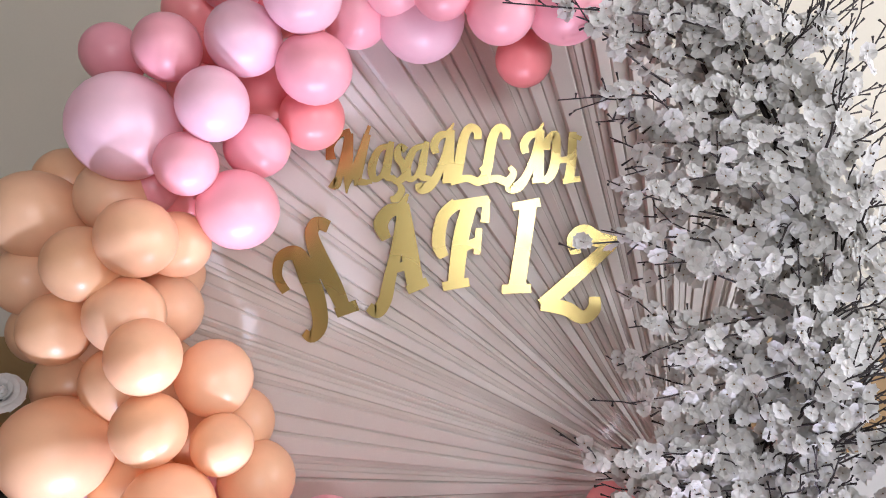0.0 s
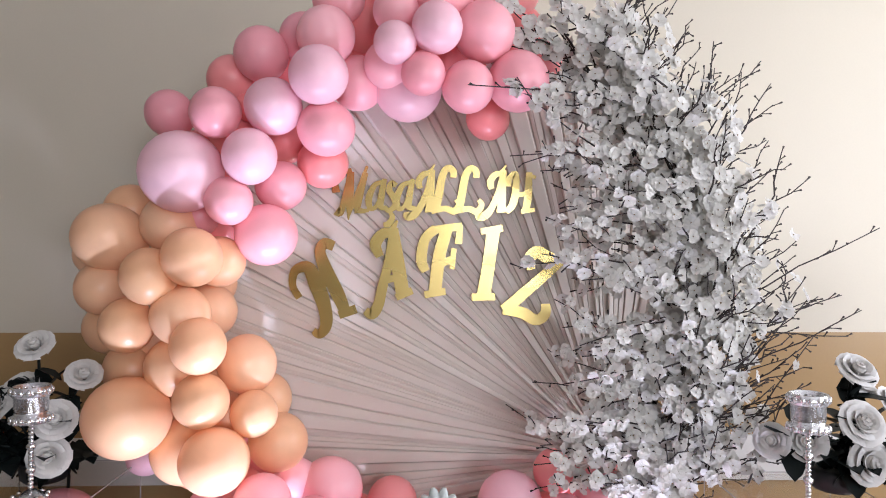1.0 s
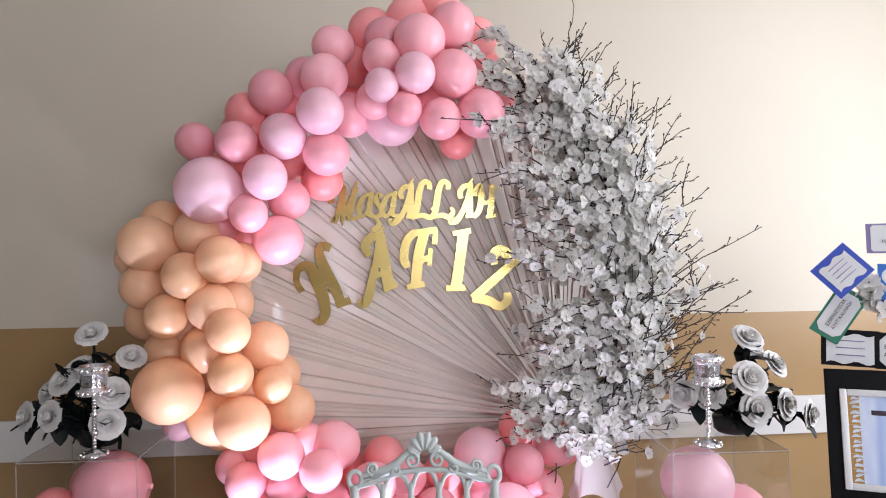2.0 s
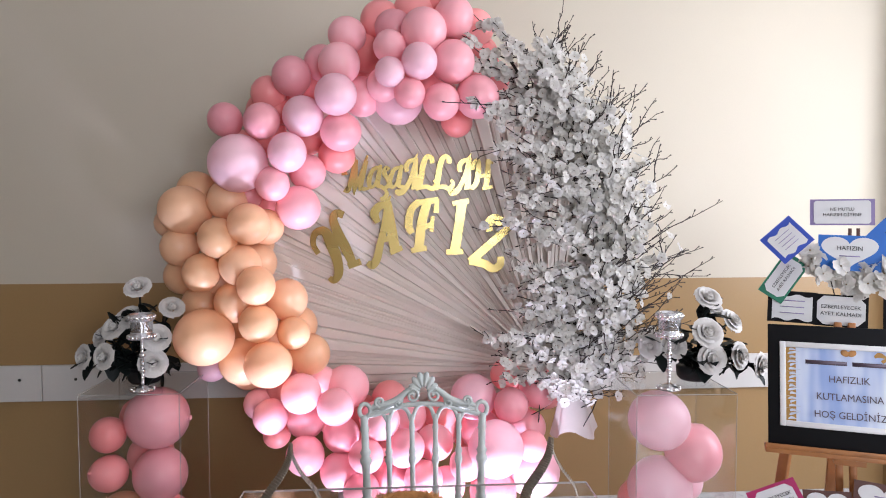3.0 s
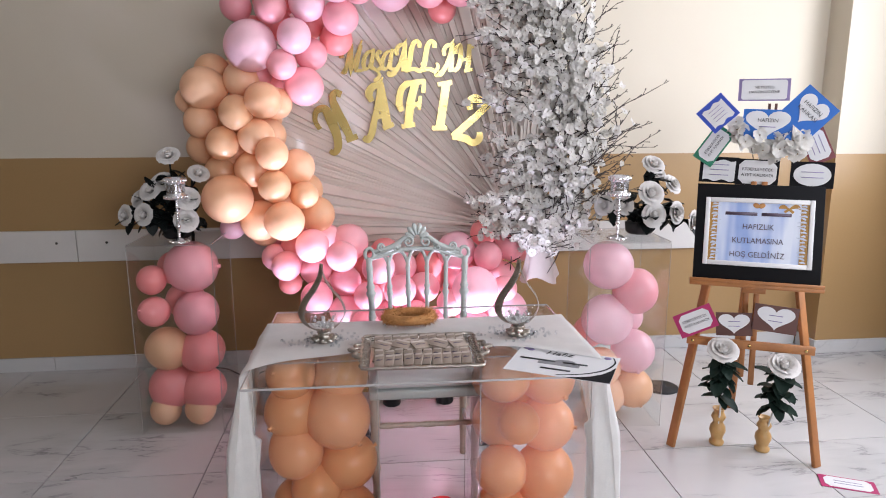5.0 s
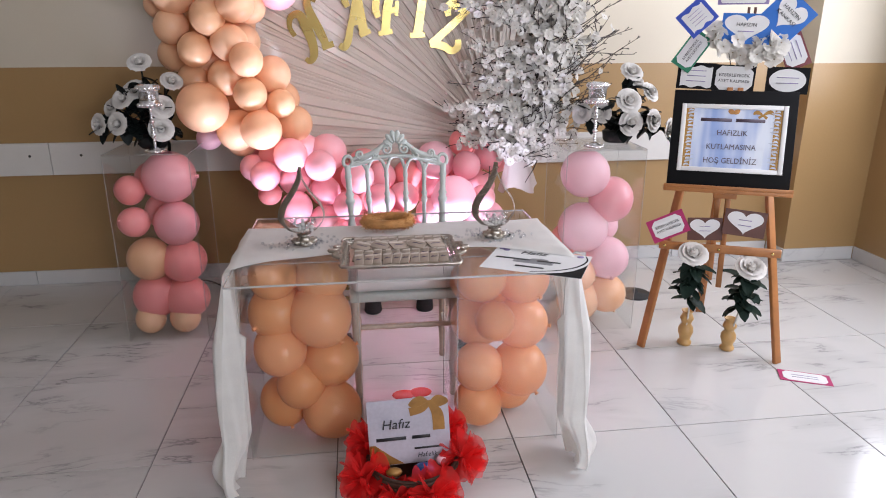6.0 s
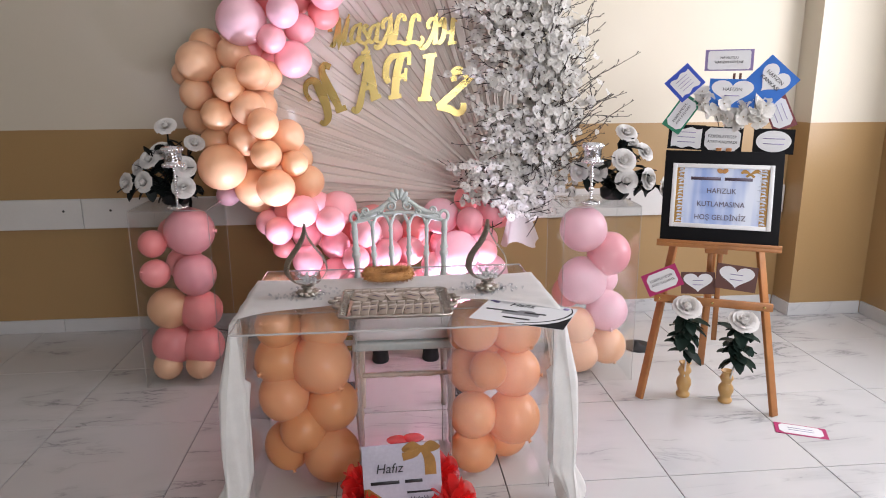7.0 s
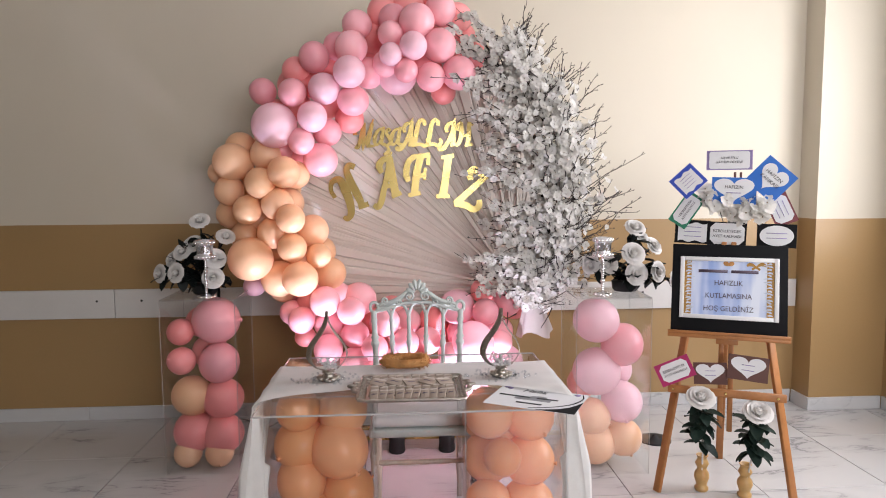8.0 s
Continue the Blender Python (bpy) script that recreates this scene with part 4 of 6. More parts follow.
    for y, z in ((-0.175, 0.30),):
        bm = bmesh.new()
        pr = [(0.008 + 0.004 * abs(math.sin(i * 0.9)), i * 0.34 / 16) for i in range(17)]
        lathe(bm, pr, 10, pose(-0.17, y, z, 0, 90))
        part("stretcher", bm, M_BAREWOOD, c, "bare turned wood stretcher")
    for sx in (-1, 1):
        bm = bmesh.new()
        tube(bm, [(sx * 0.18, -0.165, 0.20), (sx * 0.18, 0.145, 0.20)], 0.009, 8)
        part("stretcher", bm, M_CHAIR, c)
    return c


chair()


# ---- blossom branches ----
def blossom_mesh(seed):
    """Five wide, ruffled silk petals, unevenly cupped and notched, round a small brown centre; faces +z, about 1 across."""
    bm = bmesh.new()
    rg = random.Random(seed)
    for k in range(5):
        m = pose(0, 0, 0, 0, 0, 72 * k + rg.uniform(-14, 14))
        long, broad, cup, twist = rg.uniform(0.82, 1.12), rg.uniform(0.9, 1.15), rg.uniform(-0.05, 0.5 if seed % 2 else 0.28), rg.uniform(-0.2, 0.2)
        rows = []
        for d, w in ((0.03, 0.03), (0.17, 0.16), (0.36, 0.27), (0.53, 0.19)):
            row = []
            for e in (-1, -0.4, 0.4, 1):
                tip = d > 0.5
                x = d * long * (1 - (0.10 if tip and abs(e) < 0.9 else 0)) - 0.03 * e * e + (rg.uniform(-0.03, 0.03) if d > 0.3 else 0)
                z = cup * d * d * 1.6 + twist * e * w * d * 2 + 0.05 * e * e + (rg.uniform(-0.035, 0.035) if d > 0.3 else 0)
                row.append(bm.verts.new(m @ Vector((x, w * broad * e, z))))
            rows.append(row)
        for p, q in zip(rows, rows[1:]):
            for c in range(3):
                bm.faces.new((p[c], p[c + 1], q[c + 1], q[c]))
    for f in bm.faces:
        f.material_index = 0
    before = set(bm.faces)
    q = bmesh.ops.create_icosphere(bm, subdivisions=1, radius=0.05)
    bmesh.ops.translate(bm, verts=q["verts"], vec=(0, 0, 0.05))
    for f in bm.faces:
        if f not in before:
            f.material_index = 1
    me = mesh_of("blossom", bm, M_PETAL)
    me.materials.append(M_BUD)
    return me


BLOSSOMS = [blossom_mesh(k) for k in range(6)]


def join_copies(name, me, poses, mats, parent, kind="stuff"):
    """Many copies of one mesh as one joined mesh."""
    co = np.empty(len(me.vertices) * 3)
    me.vertices.foreach_get("co", co)
    co = np.c_[co.reshape(-1, 3), np.ones(len(me.vertices))]
    faces = [tuple(p.vertices) for p in me.polygons]
    idx = [p.material_index for p in me.polygons]
    V, F, I = [], [], []
    for i, m in enumerate(poses):
        V.append((co @ np.array(m).T)[:, :3])
        o = i * len(me.vertices)
        F += [tuple(v + o for v in f) for f in faces]
        I += idx
    out = bpy.data.meshes.new(name)
    out.from_pydata(np.concatenate(V).tolist(), [], F)
    out.polygons.foreach_set("material_index", I)
    out.polygons.foreach_set("use_smooth", [True] * len(F))
    for m in mats:
        out.materials.append(m)
    ob = part(name, out, None, parent)
    return tagged(ob, kind=kind)


def facing(p, n, s, spin):
    return Matrix.LocRotScale(p, Vector(n).to_track_quat("Z", "Y") @ Euler((0, 0, spin)).to_quaternion(), (s, s, s))


def blossoms():
    t = thing("blossom_arrangement", pose(0, 0, 0), "tall spray of white silk cherry blossom on dark twigs", "artificial flowers")
    rg = random.Random(11)
    spine = spline([(0.25, 1.19, 0.70), (0.26, 1.18, 0.84), (0.30, 1.16, 1.08), (0.34, 1.16, 1.36), (0.30, 1.16, 1.62), (0.19, 1.18, 1.87), (0.06, 1.2, 2.09)], 10)
    at = lambda u: Vector(spine[min(int(u * (len(spine) - 1)), len(spine) - 1)])
    spots = []
    stems = []

    def sprig(c, d, L, droop, bare, step, scatter):
        """One twig with knots of blossom along it and small buds on its bare end."""
        bend = Vector((rg.gauss(0, 0.04), rg.gauss(0, 0.03), droop)) * (L / 0.35)
        pts = [c + d * L * q + bend * q * q + Vector((rg.gauss(0, 0.004), rg.gauss(0, 0.004), rg.gauss(0, 0.004))) for q in np.linspace(0, 1, 7)]
        for p in pts:
            p.y = min(p.y, 1.42)
        twig = [(pts, [0.0030 * (1 - 0.55 * q) for q in np.linspace(0, 1, 7)])]
        stems.append(twig)
        n = max(3, int(L / step))
        for k in range(n):
            q = (k + rg.random()) / n
            f = q * 6
            a = pts[min(int(f), 5)].lerp(pts[min(int(f), 5) + 1], f - min(int(f), 5))
            side = Vector((rg.gauss(0, 1), rg.gauss(-0.3, 1), rg.gauss(0.3, 1))).normalized()
            if q > bare:
                # side shoots with a dark red bud
                b = a + side * rg.uniform(0.008, 0.022) + d * 0.014
                twig.append(([a, a.lerp(b, 0.6), b], [0.0015, 0.0013, 0.0030]))
                continue
            for _ in range(rg.choice((1, 2, 2, 3))):
                off = (side + Vector((rg.gauss(0, 0.7), rg.gauss(-0.5, 0.7), rg.gauss(0.1, 0.7)))).normalized()
                spots.append((a + off * rg.uniform(0.010, scatter), off + Vector((0, -0.8, 0.15)), rg.uniform(0.027, 0.041)))
            if rg.random() < 0.5:
                b = a + side * rg.uniform(0.025, 0.05) + d * 0.02
                twig.append(([a, a.lerp(b, 0.6) + Vector((0, 0, 0.004)), b], [0.0017, 0.0014, 0.0026]))

    # outward twigs on the open side, longest half way up
    for i in range(120):
        u = 0.12 + 0.88 * (i + rg.random()) / 120
        c = at(u) + Vector((rg.gauss(0.05, 0.05), rg.gauss(-0.01, 0.05), rg.gauss(0, 0.03)))
        a = radians(rg.gauss(4 + 60 * u, 15))
        L = rg.uniform(0.20, 0.42) * (0.62 if u < 0.2 else 1.05 if u < 0.50 else 0.70 if u < 0.75 else 0.54)
        d = Vector((math.cos(a), rg.uniform(-0.45, 0.22), math.sin(a))).normalized()
        sprig(c, d, L, rg.uniform(-0.02, 0.10), rg.uniform(0.30, 0.66), 0.026, 0.022)
    # twigs that reach in over the pleats, flowered to the tip
    for i in range(78):
        u = 0.13 + 0.87 * (i + rg.random()) / 78
        c = at(u) + Vector((rg.gauss(-0.01, 0.04), rg.gauss(-0.04, 0.04), rg.gauss(0, 0.03)))
        a = radians(180 - rg.gauss(12 if u < 0.9 else 30, 16))
        L = rg.uniform(0.20, 0.40) * (0.85 if u < 0.25 else 1.0 if u < 0.72 else 1.2 if u < 0.9 else 0.8)
        d = Vector((math.cos(a), rg.uniform(-0.35, 0.10), math.sin(a))).normalized()
        sprig(c, d, L, rg.uniform(-0.06, 0.06), rg.uniform(0.82, 1.0), 0.032, 0.020)
    # upright dark twigs standing before the flowers
    for i in range(34):
        c = at(rg.uniform(0.2, 0.98)) + Vector((rg.gauss(0.07, 0.08), rg.uniform(-0.14, -0.05), rg.gauss(0, 0.03)))
        a = radians(rg.gauss(78, 24))
        sprig(c, Vector((math.cos(a), -0.12, math.sin(a))).normalized(), rg.uniform(0.12, 0.24), 0.0, 0.35, 0.022, 0.016)
    # the dense heart of larger ruffled blooms
    for i in range(1400):
        u = 0.13 + 0.86 * rg.random() ** 0.95
        c = at(u)
        wide = 0.055 if u < 0.22 else 0.092 if u < 0.75 else 0.092 - 0.18 * (u - 0.75)
        off = Vector((rg.gauss(0.045 if u > 0.2 else 0.0, wide), rg.gauss(-0.01, 0.07), rg.gauss(0, 0.05)))
        p = c + off
        p.y = min(p.y, 1.40)
        nrm = off.normalized() + Vector((rg.gauss(0, 0.45), -0.9 + rg.gauss(0, 0.4), rg.gauss(0.25, 0.45)))
        spots.append((p, nrm, rg.uniform(0.029, 0.047)))
    spots.sort(key=lambda s: s[0].y)
    mats = [facing(p, n, s, rg.uniform(0, 6.28)) for p, n, s in spots]
    for k, m in enumerate(mats[:300]):
        part("blossom", BLOSSOMS[k % 6], None, t, at=m)
    for k in range(3):
        join_copies("blossoms", BLOSSOMS[2 * k], mats[300 + k::3], (M_PETAL, M_BUD), t)
    for twig in stems:
        bm = bmesh.new()
        for pts, rad in twig:
            tube(bm, pts, rad, 5)
        part("twig", bm, M_TWIG, t)
    bm = bmesh.new()
    for k in range(110):
        c = at(rg.random()) + Vector((rg.gauss(0, 0.07), rg.gauss(0.02, 0.04), rg.gauss(0, 0.04)))
        d = Vector((rg.gauss(0.2, 1), rg.gauss(-0.4, 0.6), rg.gauss(0.7, 0.8))).normalized() * rg.uniform(0.06, 0.16)
        tube(bm, [c, c + d * 0.5 + Vector((0.006, 0, 0)), c + d], [0.003, 0.0025, 0.0017], 5)
    tagged(part("twig_filling", bm, M_TWIG, t), kind="stuff")
    # main stems gathered into a wrap at the foot
    for k in range(7):
        bm = bmesh.new()
        o = Vector((rg.gauss(0, 0.03), rg.gauss(0, 0.03), 0))
        q = [Vector(spine[j]) + o * (0.4 + 0.1 * j / 6) for j in range(0, len(spine), 6)]
        tube(bm, q, [0.007 * (1 - 0.6 * j / len(q)) for j in range(len(q))], 6)
        part("stem", bm, M_TWIG, t)
    bm = bmesh.new()
    rows = []
    for j in range(7):
        s = j / 6
        z, r = 0.86 - 0.25 * s, 0.035 + 0.055 * s ** 1.3
        rows.append([bm.verts.new((0.265 + 0.012 * s + (r + 0.012 * s * math.sin(5 * a)) * math.cos(a), 1.17 + 0.6 * r * math.sin(a), z + 0.018 * s * math.sin(3 * a + 1))) for a in np.linspace(0, 2 * math.pi, 30, endpoint=False)])
    for a, b in zip(rows, rows[1:]):
        for i in range(30):
            bm.faces.new((a[i], a[(i + 1) % 30], b[(i + 1) % 30], b[i]))
    part("paper_wrap", bm, M_IVORY, t, "pleated ivory wrap at the foot of the stems")


blossoms()


# ---- roses ----
def rose_pieces(mat):
    """The heart and the spirally wound petals of a foam rose about 1 across, opening to +z."""
    rg = random.Random(2)
    petals = []
    for ring, (cnt, r0, h0, lean) in enumerate(((2, 0.08, 0.46, 0.05), (3, 0.16, 0.44, 0.18), (4, 0.25, 0.38, 0.42), (5, 0.33, 0.30, 0.80), (5, 0.38, 0.20, 1.25))):
        for i in range(cnt):
            bm = bmesh.new()
            a0 = 2 * math.pi * i / cnt + ring * 0.7
            span = 2 * math.pi / cnt * 1.7
            rows = []
            for j in range(5):
                s = j / 4
                row = []
                for q in range(6):
                    e = q / 5 - 0.5
                    a = a0 + e * span
                    edge = 1 - 1.2 * abs(e) ** 2.5 * s * 1.4
                    r = r0 * (0.45 + 0.55 * s) + lean * 0.22 * s * s + 0.02 * (e + 0.5)
                    z = -0.12 + (h0 + 0.12) * s * edge - (0.09 * lean if j == 4 else 0)
                    r += 0.035 * lean if j == 4 else 0
                    row.append(bm.verts.new((r * math.cos(a), r * math.sin(a), z + rg.uniform(-0.012, 0.012))))
                rows.append(row)
            for p, c in zip(rows, rows[1:]):
                for q in range(5):
                    bm.faces.new((p[q], p[q + 1], c[q + 1], c[q]))
            petals.append(mesh_of("petal", bm, mat))
    bm = bmesh.new()
    ball(bm, (0, 0, 0.16), (0.22, 0.22, 0.22), 10, 7)
    return mesh_of("rose", bm, mat), petals


def add_rose(parent, m):
    heart_mesh, petals = ROSE
    r = part("rose", heart_mesh, None, parent, at=m)
    for p in petals:
        part("petal", p, None, r)


def leaf_mesh(name, mat):
    """A folded pointed leaf along +x, length 1."""
    bm = bmesh.new()
    rows = []
    for j in range(7):
        s = j / 6
        w = 0.30 * math.sin(math.pi * min(1, s * 0.92 + 0.06)) ** 0.8 * (1 + 0.12 * (j % 2))
        z = -0.25 * s * s
        rows.append([bm.verts.new((s, -w, z + 0.10 * w)), bm.verts.new((s, 0, z - 0.05)), bm.verts.new((s, w, z + 0.10 * w))])
    for a, b in zip(rows, rows[1:]):
        for j in (0, 1):
            bm.faces.new((a[j], a[j + 1], b[j + 1], b[j]))
    return mesh_of(name, bm, mat)


ROSE, LEAF, LEAF2 = rose_pieces(M_FOAM), leaf_mesh("leaf", M_BLACKLEAF), leaf_mesh("leaf", M_DARKLEAF)


def bouquet(base, heads, seed):
    """White foam roses over black leaves, in a low black pot."""
    rg = random.Random(seed)
    t = thing("rose_bouquet", pose(*base), "arrangement of white foam roses with black leaves on a clear stand", "artificial flowers", "rose bouquets")
    bm = bmesh.new()
    lathe(bm, [(0.05, 0.0), (0.06, 0.01), (0.065, 0.05), (0.05, 0.055)], 18)
    part("pot", bm, M_RUBBER, t, "low black pot")
    core = Vector((0, 0, 0.08))
    B = Vector(base)
    for x, y, z, s in heads:
        p = Vector((x, y, z)) - B
        n = (p - core).normalized() * 1.0 + Vector((0, -0.85, 0.08))
        add_rose(t, facing(p, n, s * 0.84, rg.uniform(0, 6.28)))
        bm = bmesh.new()
        tube(bm, spline([core * 0.4, core + (p - core) * 0.5, p - n.normalized() * 0.02], 4), 0.004, 6)
        part("stem", bm, M_BLACKLEAF, t)
        for k in range(9):
            d = (p - core) * rg.uniform(0.35, 0.9) + core
            v = Vector((rg.gauss(0, 1), rg.gauss(-0.2, 0.7), rg.gauss(0.1, 0.9))).normalized()
            part("leaf", LEAF, None, t, at=Matrix.LocRotScale(d, v.to_track_quat("X", "Z"), [rg.uniform(0.055, 0.095)] * 3))
    for k in range(26):
        d = core + Vector((rg.gauss(0, 0.06), rg.gauss(0, 0.04), rg.uniform(-0.04, 0.10)))
        v = Vector((rg.gauss(0, 1), rg.gauss(-0.4, 0.7), rg.gauss(0.0, 0.6))).normalized()
        part("leaf", LEAF, None, t, at=Matrix.LocRotScale(d, v.to_track_quat("X", "Z"), [rg.uniform(0.07, 0.11)] * 3))


BT = 0.8515
bouquet((-1.385, 1.15, BT), [(-1.385, 1.10, 1.215, 0.085), (-1.415, 1.09, 1.105, 0.085), (-1.465, 1.08, 1.07, 0.085), (-1.575, 1.08, 0.965, 0.08), (-1.490, 1.05, 0.970, 0.085), (-1.305, 1.05, 1.035, 0.09), (-1.315, 1.04, 0.945, 0.09), (-1.270, 1.12, 1.136, 0.08), (-1.45, 1.16, 1.10, 0.075), (-1.53, 1.12, 1.03, 0.07)], 4)
bouquet((0.70, 1.03, BT), [(0.733, 0.99, 1.165, 0.09), (0.705, 0.93, 1.045, 0.10), (0.722, 0.93, 0.950, 0.10), (0.835, 0.95, 0.955, 0.09), (0.83, 1.0, 1.075, 0.085), (0.925, 0.97, 0.915, 0.085), (0.52, 1.0, 0.985, 0.08), (0.60, 0.98, 0.985, 0.085), (0.78, 1.05, 1.12, 0.08)], 8)


# ---- candle holders ----
def candle_holder(m, label):
    t = thing("candle_holder", m, label, "candle holder", "crystal candle holders")
    bm = bmesh.new()
    lathe(bm, [(0.012, 0.0), (0.040, 0.004), (0.038, 0.010), (0.024, 0.016), (0.012, 0.024)], 20)
    part("foot", bm, M_CRYSTAL, t)
    for k in range(9):
        a = 2 * math.pi * k / 9
        bm = bmesh.new()
        ball(bm, (0.038 * math.cos(a), 0.038 * math.sin(a), 0.010), 0.007, 8, 6)
        part("foot_bead", bm, M_CHROME, t)
    z = 0.026
    for k in range(15):
        r = 0.0105 if k in (4, 9) else 0.0062
        bm = bmesh.new()
        ball(bm, (0, 0, z + r * 0.8), (r * 1.15, r * 1.15, r), 8, 6)
        part("stem_bead", bm, M_CRYSTAL, t)
        z += r * 1.6
    bm = bmesh.new()
    lathe(bm, [(0.008, z), (0.043, z + 0.003), (0.044, z + 0.020), (0.037, z + 0.021), (0.037, z + 0.066), (0.043, z + 0.068), (0.044, z + 0.092), (0.040, z + 0.092), (0.038, z + 0.03), (0.006, z + 0.026)], 26)
    part("cup", bm, M_CRYSTAL, t, "cut-crystal cup")
    for zz in (z + 0.011, z + 0.080):
        for k in range(16):
            a = 2 * math.pi * k / 16
            bm = bmesh.new()
            ball(bm, (0.044 * math.cos(a), 0.044 * math.sin(a), zz), (0.0065, 0.0065, 0.009), 6, 5)
            part("cut_stone", bm, M_CRYSTAL, t)
    return t


candle_holder(pose(-1.338, 1.00, BT), "silver crystal candle holder on a clear stand by roses")
candle_holder(pose(0.540, 0.875, BT), "silver crystal candle holder on a clear stand by blossom")


# ---- on the table ----
ZT = TOP + 0.0085


def teardrop(m, label):
    """Table ornament: a pierced metal band bent to a drop, a glass bowl and a flower foot."""
    t = thing("drop_candle_holder", m, label, "candle holder", "drop candle holders")
    bm = bmesh.new()
    for k in range(10):
        a = 2 * math.pi * k / 10
        ball(bm, (0.030 * math.cos(a), 0.030 * math.sin(a), 0.010), (0.014, 0.009, 0.008), 8, 6, pose(0, 0, 0, 0, -20, math.degrees(a)))
    lathe(bm, [(0.034, 0.0), (0.036, 0.006), (0.018, 0.014), (0.012, 0.028), (0.024, 0.034), (0.018, 0.038)], 18)
    part("flower_foot", bm, M_SILVER, t)
    path = spline([(0.0, 0.036), (0.040, 0.050), (0.068, 0.092), (0.060, 0.142), (0.026, 0.196), (0.006, 0.240), (0.0, 0.285)], 8)
    for sx, w in ((-1, 0.030), (1, 0.022)):
        bm = bmesh.new()
        k = len(path)
        rows = []
        for i, (x, z) in enumerate(path):
            ww = w * (0.35 + 0.65 * math.sin(math.pi * min(1, 0.15 + 0.8 * i / k)))
            g, e = (0.30, 0.40) if sx < 0 else (-0.16, 0.47)
            rows.append([bm.verts.new((sx * x + g * ww, -e * ww, z)), bm.verts.new((sx * x - g * ww, e * ww, z)), bm.verts.new((sx * x - g * ww, e * ww + 0.0025, z)), bm.verts.new((sx * x + g * ww, -e * ww + 0.0025, z))])
        for a, b in zip(rows, rows[1:]):
            for j in range(4):
                bm.faces.new((a[j], a[(j + 1) % 4], b[(j + 1) % 4], b[j]))
        bm.faces.new(rows[0])
        bm.faces.new(rows[-1][::-1])
        part("metal_band", bm, M_SILVER, t, "ribbed silver-grey band", smooth=False)
        bm = bmesh.new()
        for i in range(2, k - 4):
            x, z = path[i]
            ww = w * (0.35 + 0.65 * math.sin(math.pi * min(1, 0.15 + 0.8 * i / k)))
            g, e = (0.30, 0.40) if sx < 0 else (-0.16, 0.47)
            tube(bm, [(sx * x + g * ww, -e * ww - 0.001, z), (sx * x - g * ww, e * ww - 0.001, z + 0.004)], 0.0015, 5)
        part("band_ribs", bm, M_SILVER, t)
    bm = bmesh.new()
    lathe(bm, [(0.012, 0.038), (0.035, 0.050), (0.045, 0.074), (0.040, 0.096), (0.0385, 0.096), (0.043, 0.074), (0.033, 0.052), (0.010, 0.041)], 22)
    part("glass_bowl", bm, M_ACRYL, t, "small clear glass bowl")
    rg = random.Random(3)
    for k in range(34):
        a, r = rg.uniform(0, 6.28), rg.uniform(0, 0.038)
        bm = bmesh.new()
        q = bmesh.ops.create_icosphere(bm, subdivisions=1, radius=rg.uniform(0.004, 0.008))
        bmesh.ops.translate(bm, verts=q["verts"], vec=(r * math.cos(a), r * math.sin(a), 0.052 + 0.034 * rg.random()))
        part("crystal_chip", bm, M_GRAIN, t, smooth=False)


teardrop(pose(-0.673, 0.130, ZT, 0, 0, 10) @ Matrix.Diagonal((0.97, 0.97, 0.87, 1)), "silver drop-shaped candle holder on the white cloth")
teardrop(pose(-0.055, 0.127, ZT, 0, 0, 6) @ Matrix.Diagonal((0.97, 0.97, 0.87, 1)), "silver drop-shaped candle holder on the white cloth")


def bead_string(x, y, seed):
    """Clear beads strewn on the cloth round a candle holder."""
    rg = random.Random(seed)
    bm = bmesh.new()
    for k in range(110):
        a, r = rg.uniform(0, 6.28), 0.036 + 0.06 * rg.random() ** 2.2
        q = bmesh.ops.create_icosphere(bm, subdivisions=2, radius=rg.uniform(0.0025, 0.0055))
        bmesh.ops.translate(bm, verts=q["verts"], vec=(x + 1.4 * r * math.cos(a), y + 0.9 * r * math.sin(a), ZT + 0.005))
    tagged(part("bead_string", bm, M_BEAD), "clear glass beads strewn on the white tablecloth", "beads", "strewn beads", "stuff")


bead_string(-0.673, 0.130, 1)
bead_string(-0.055, 0.127, 2)


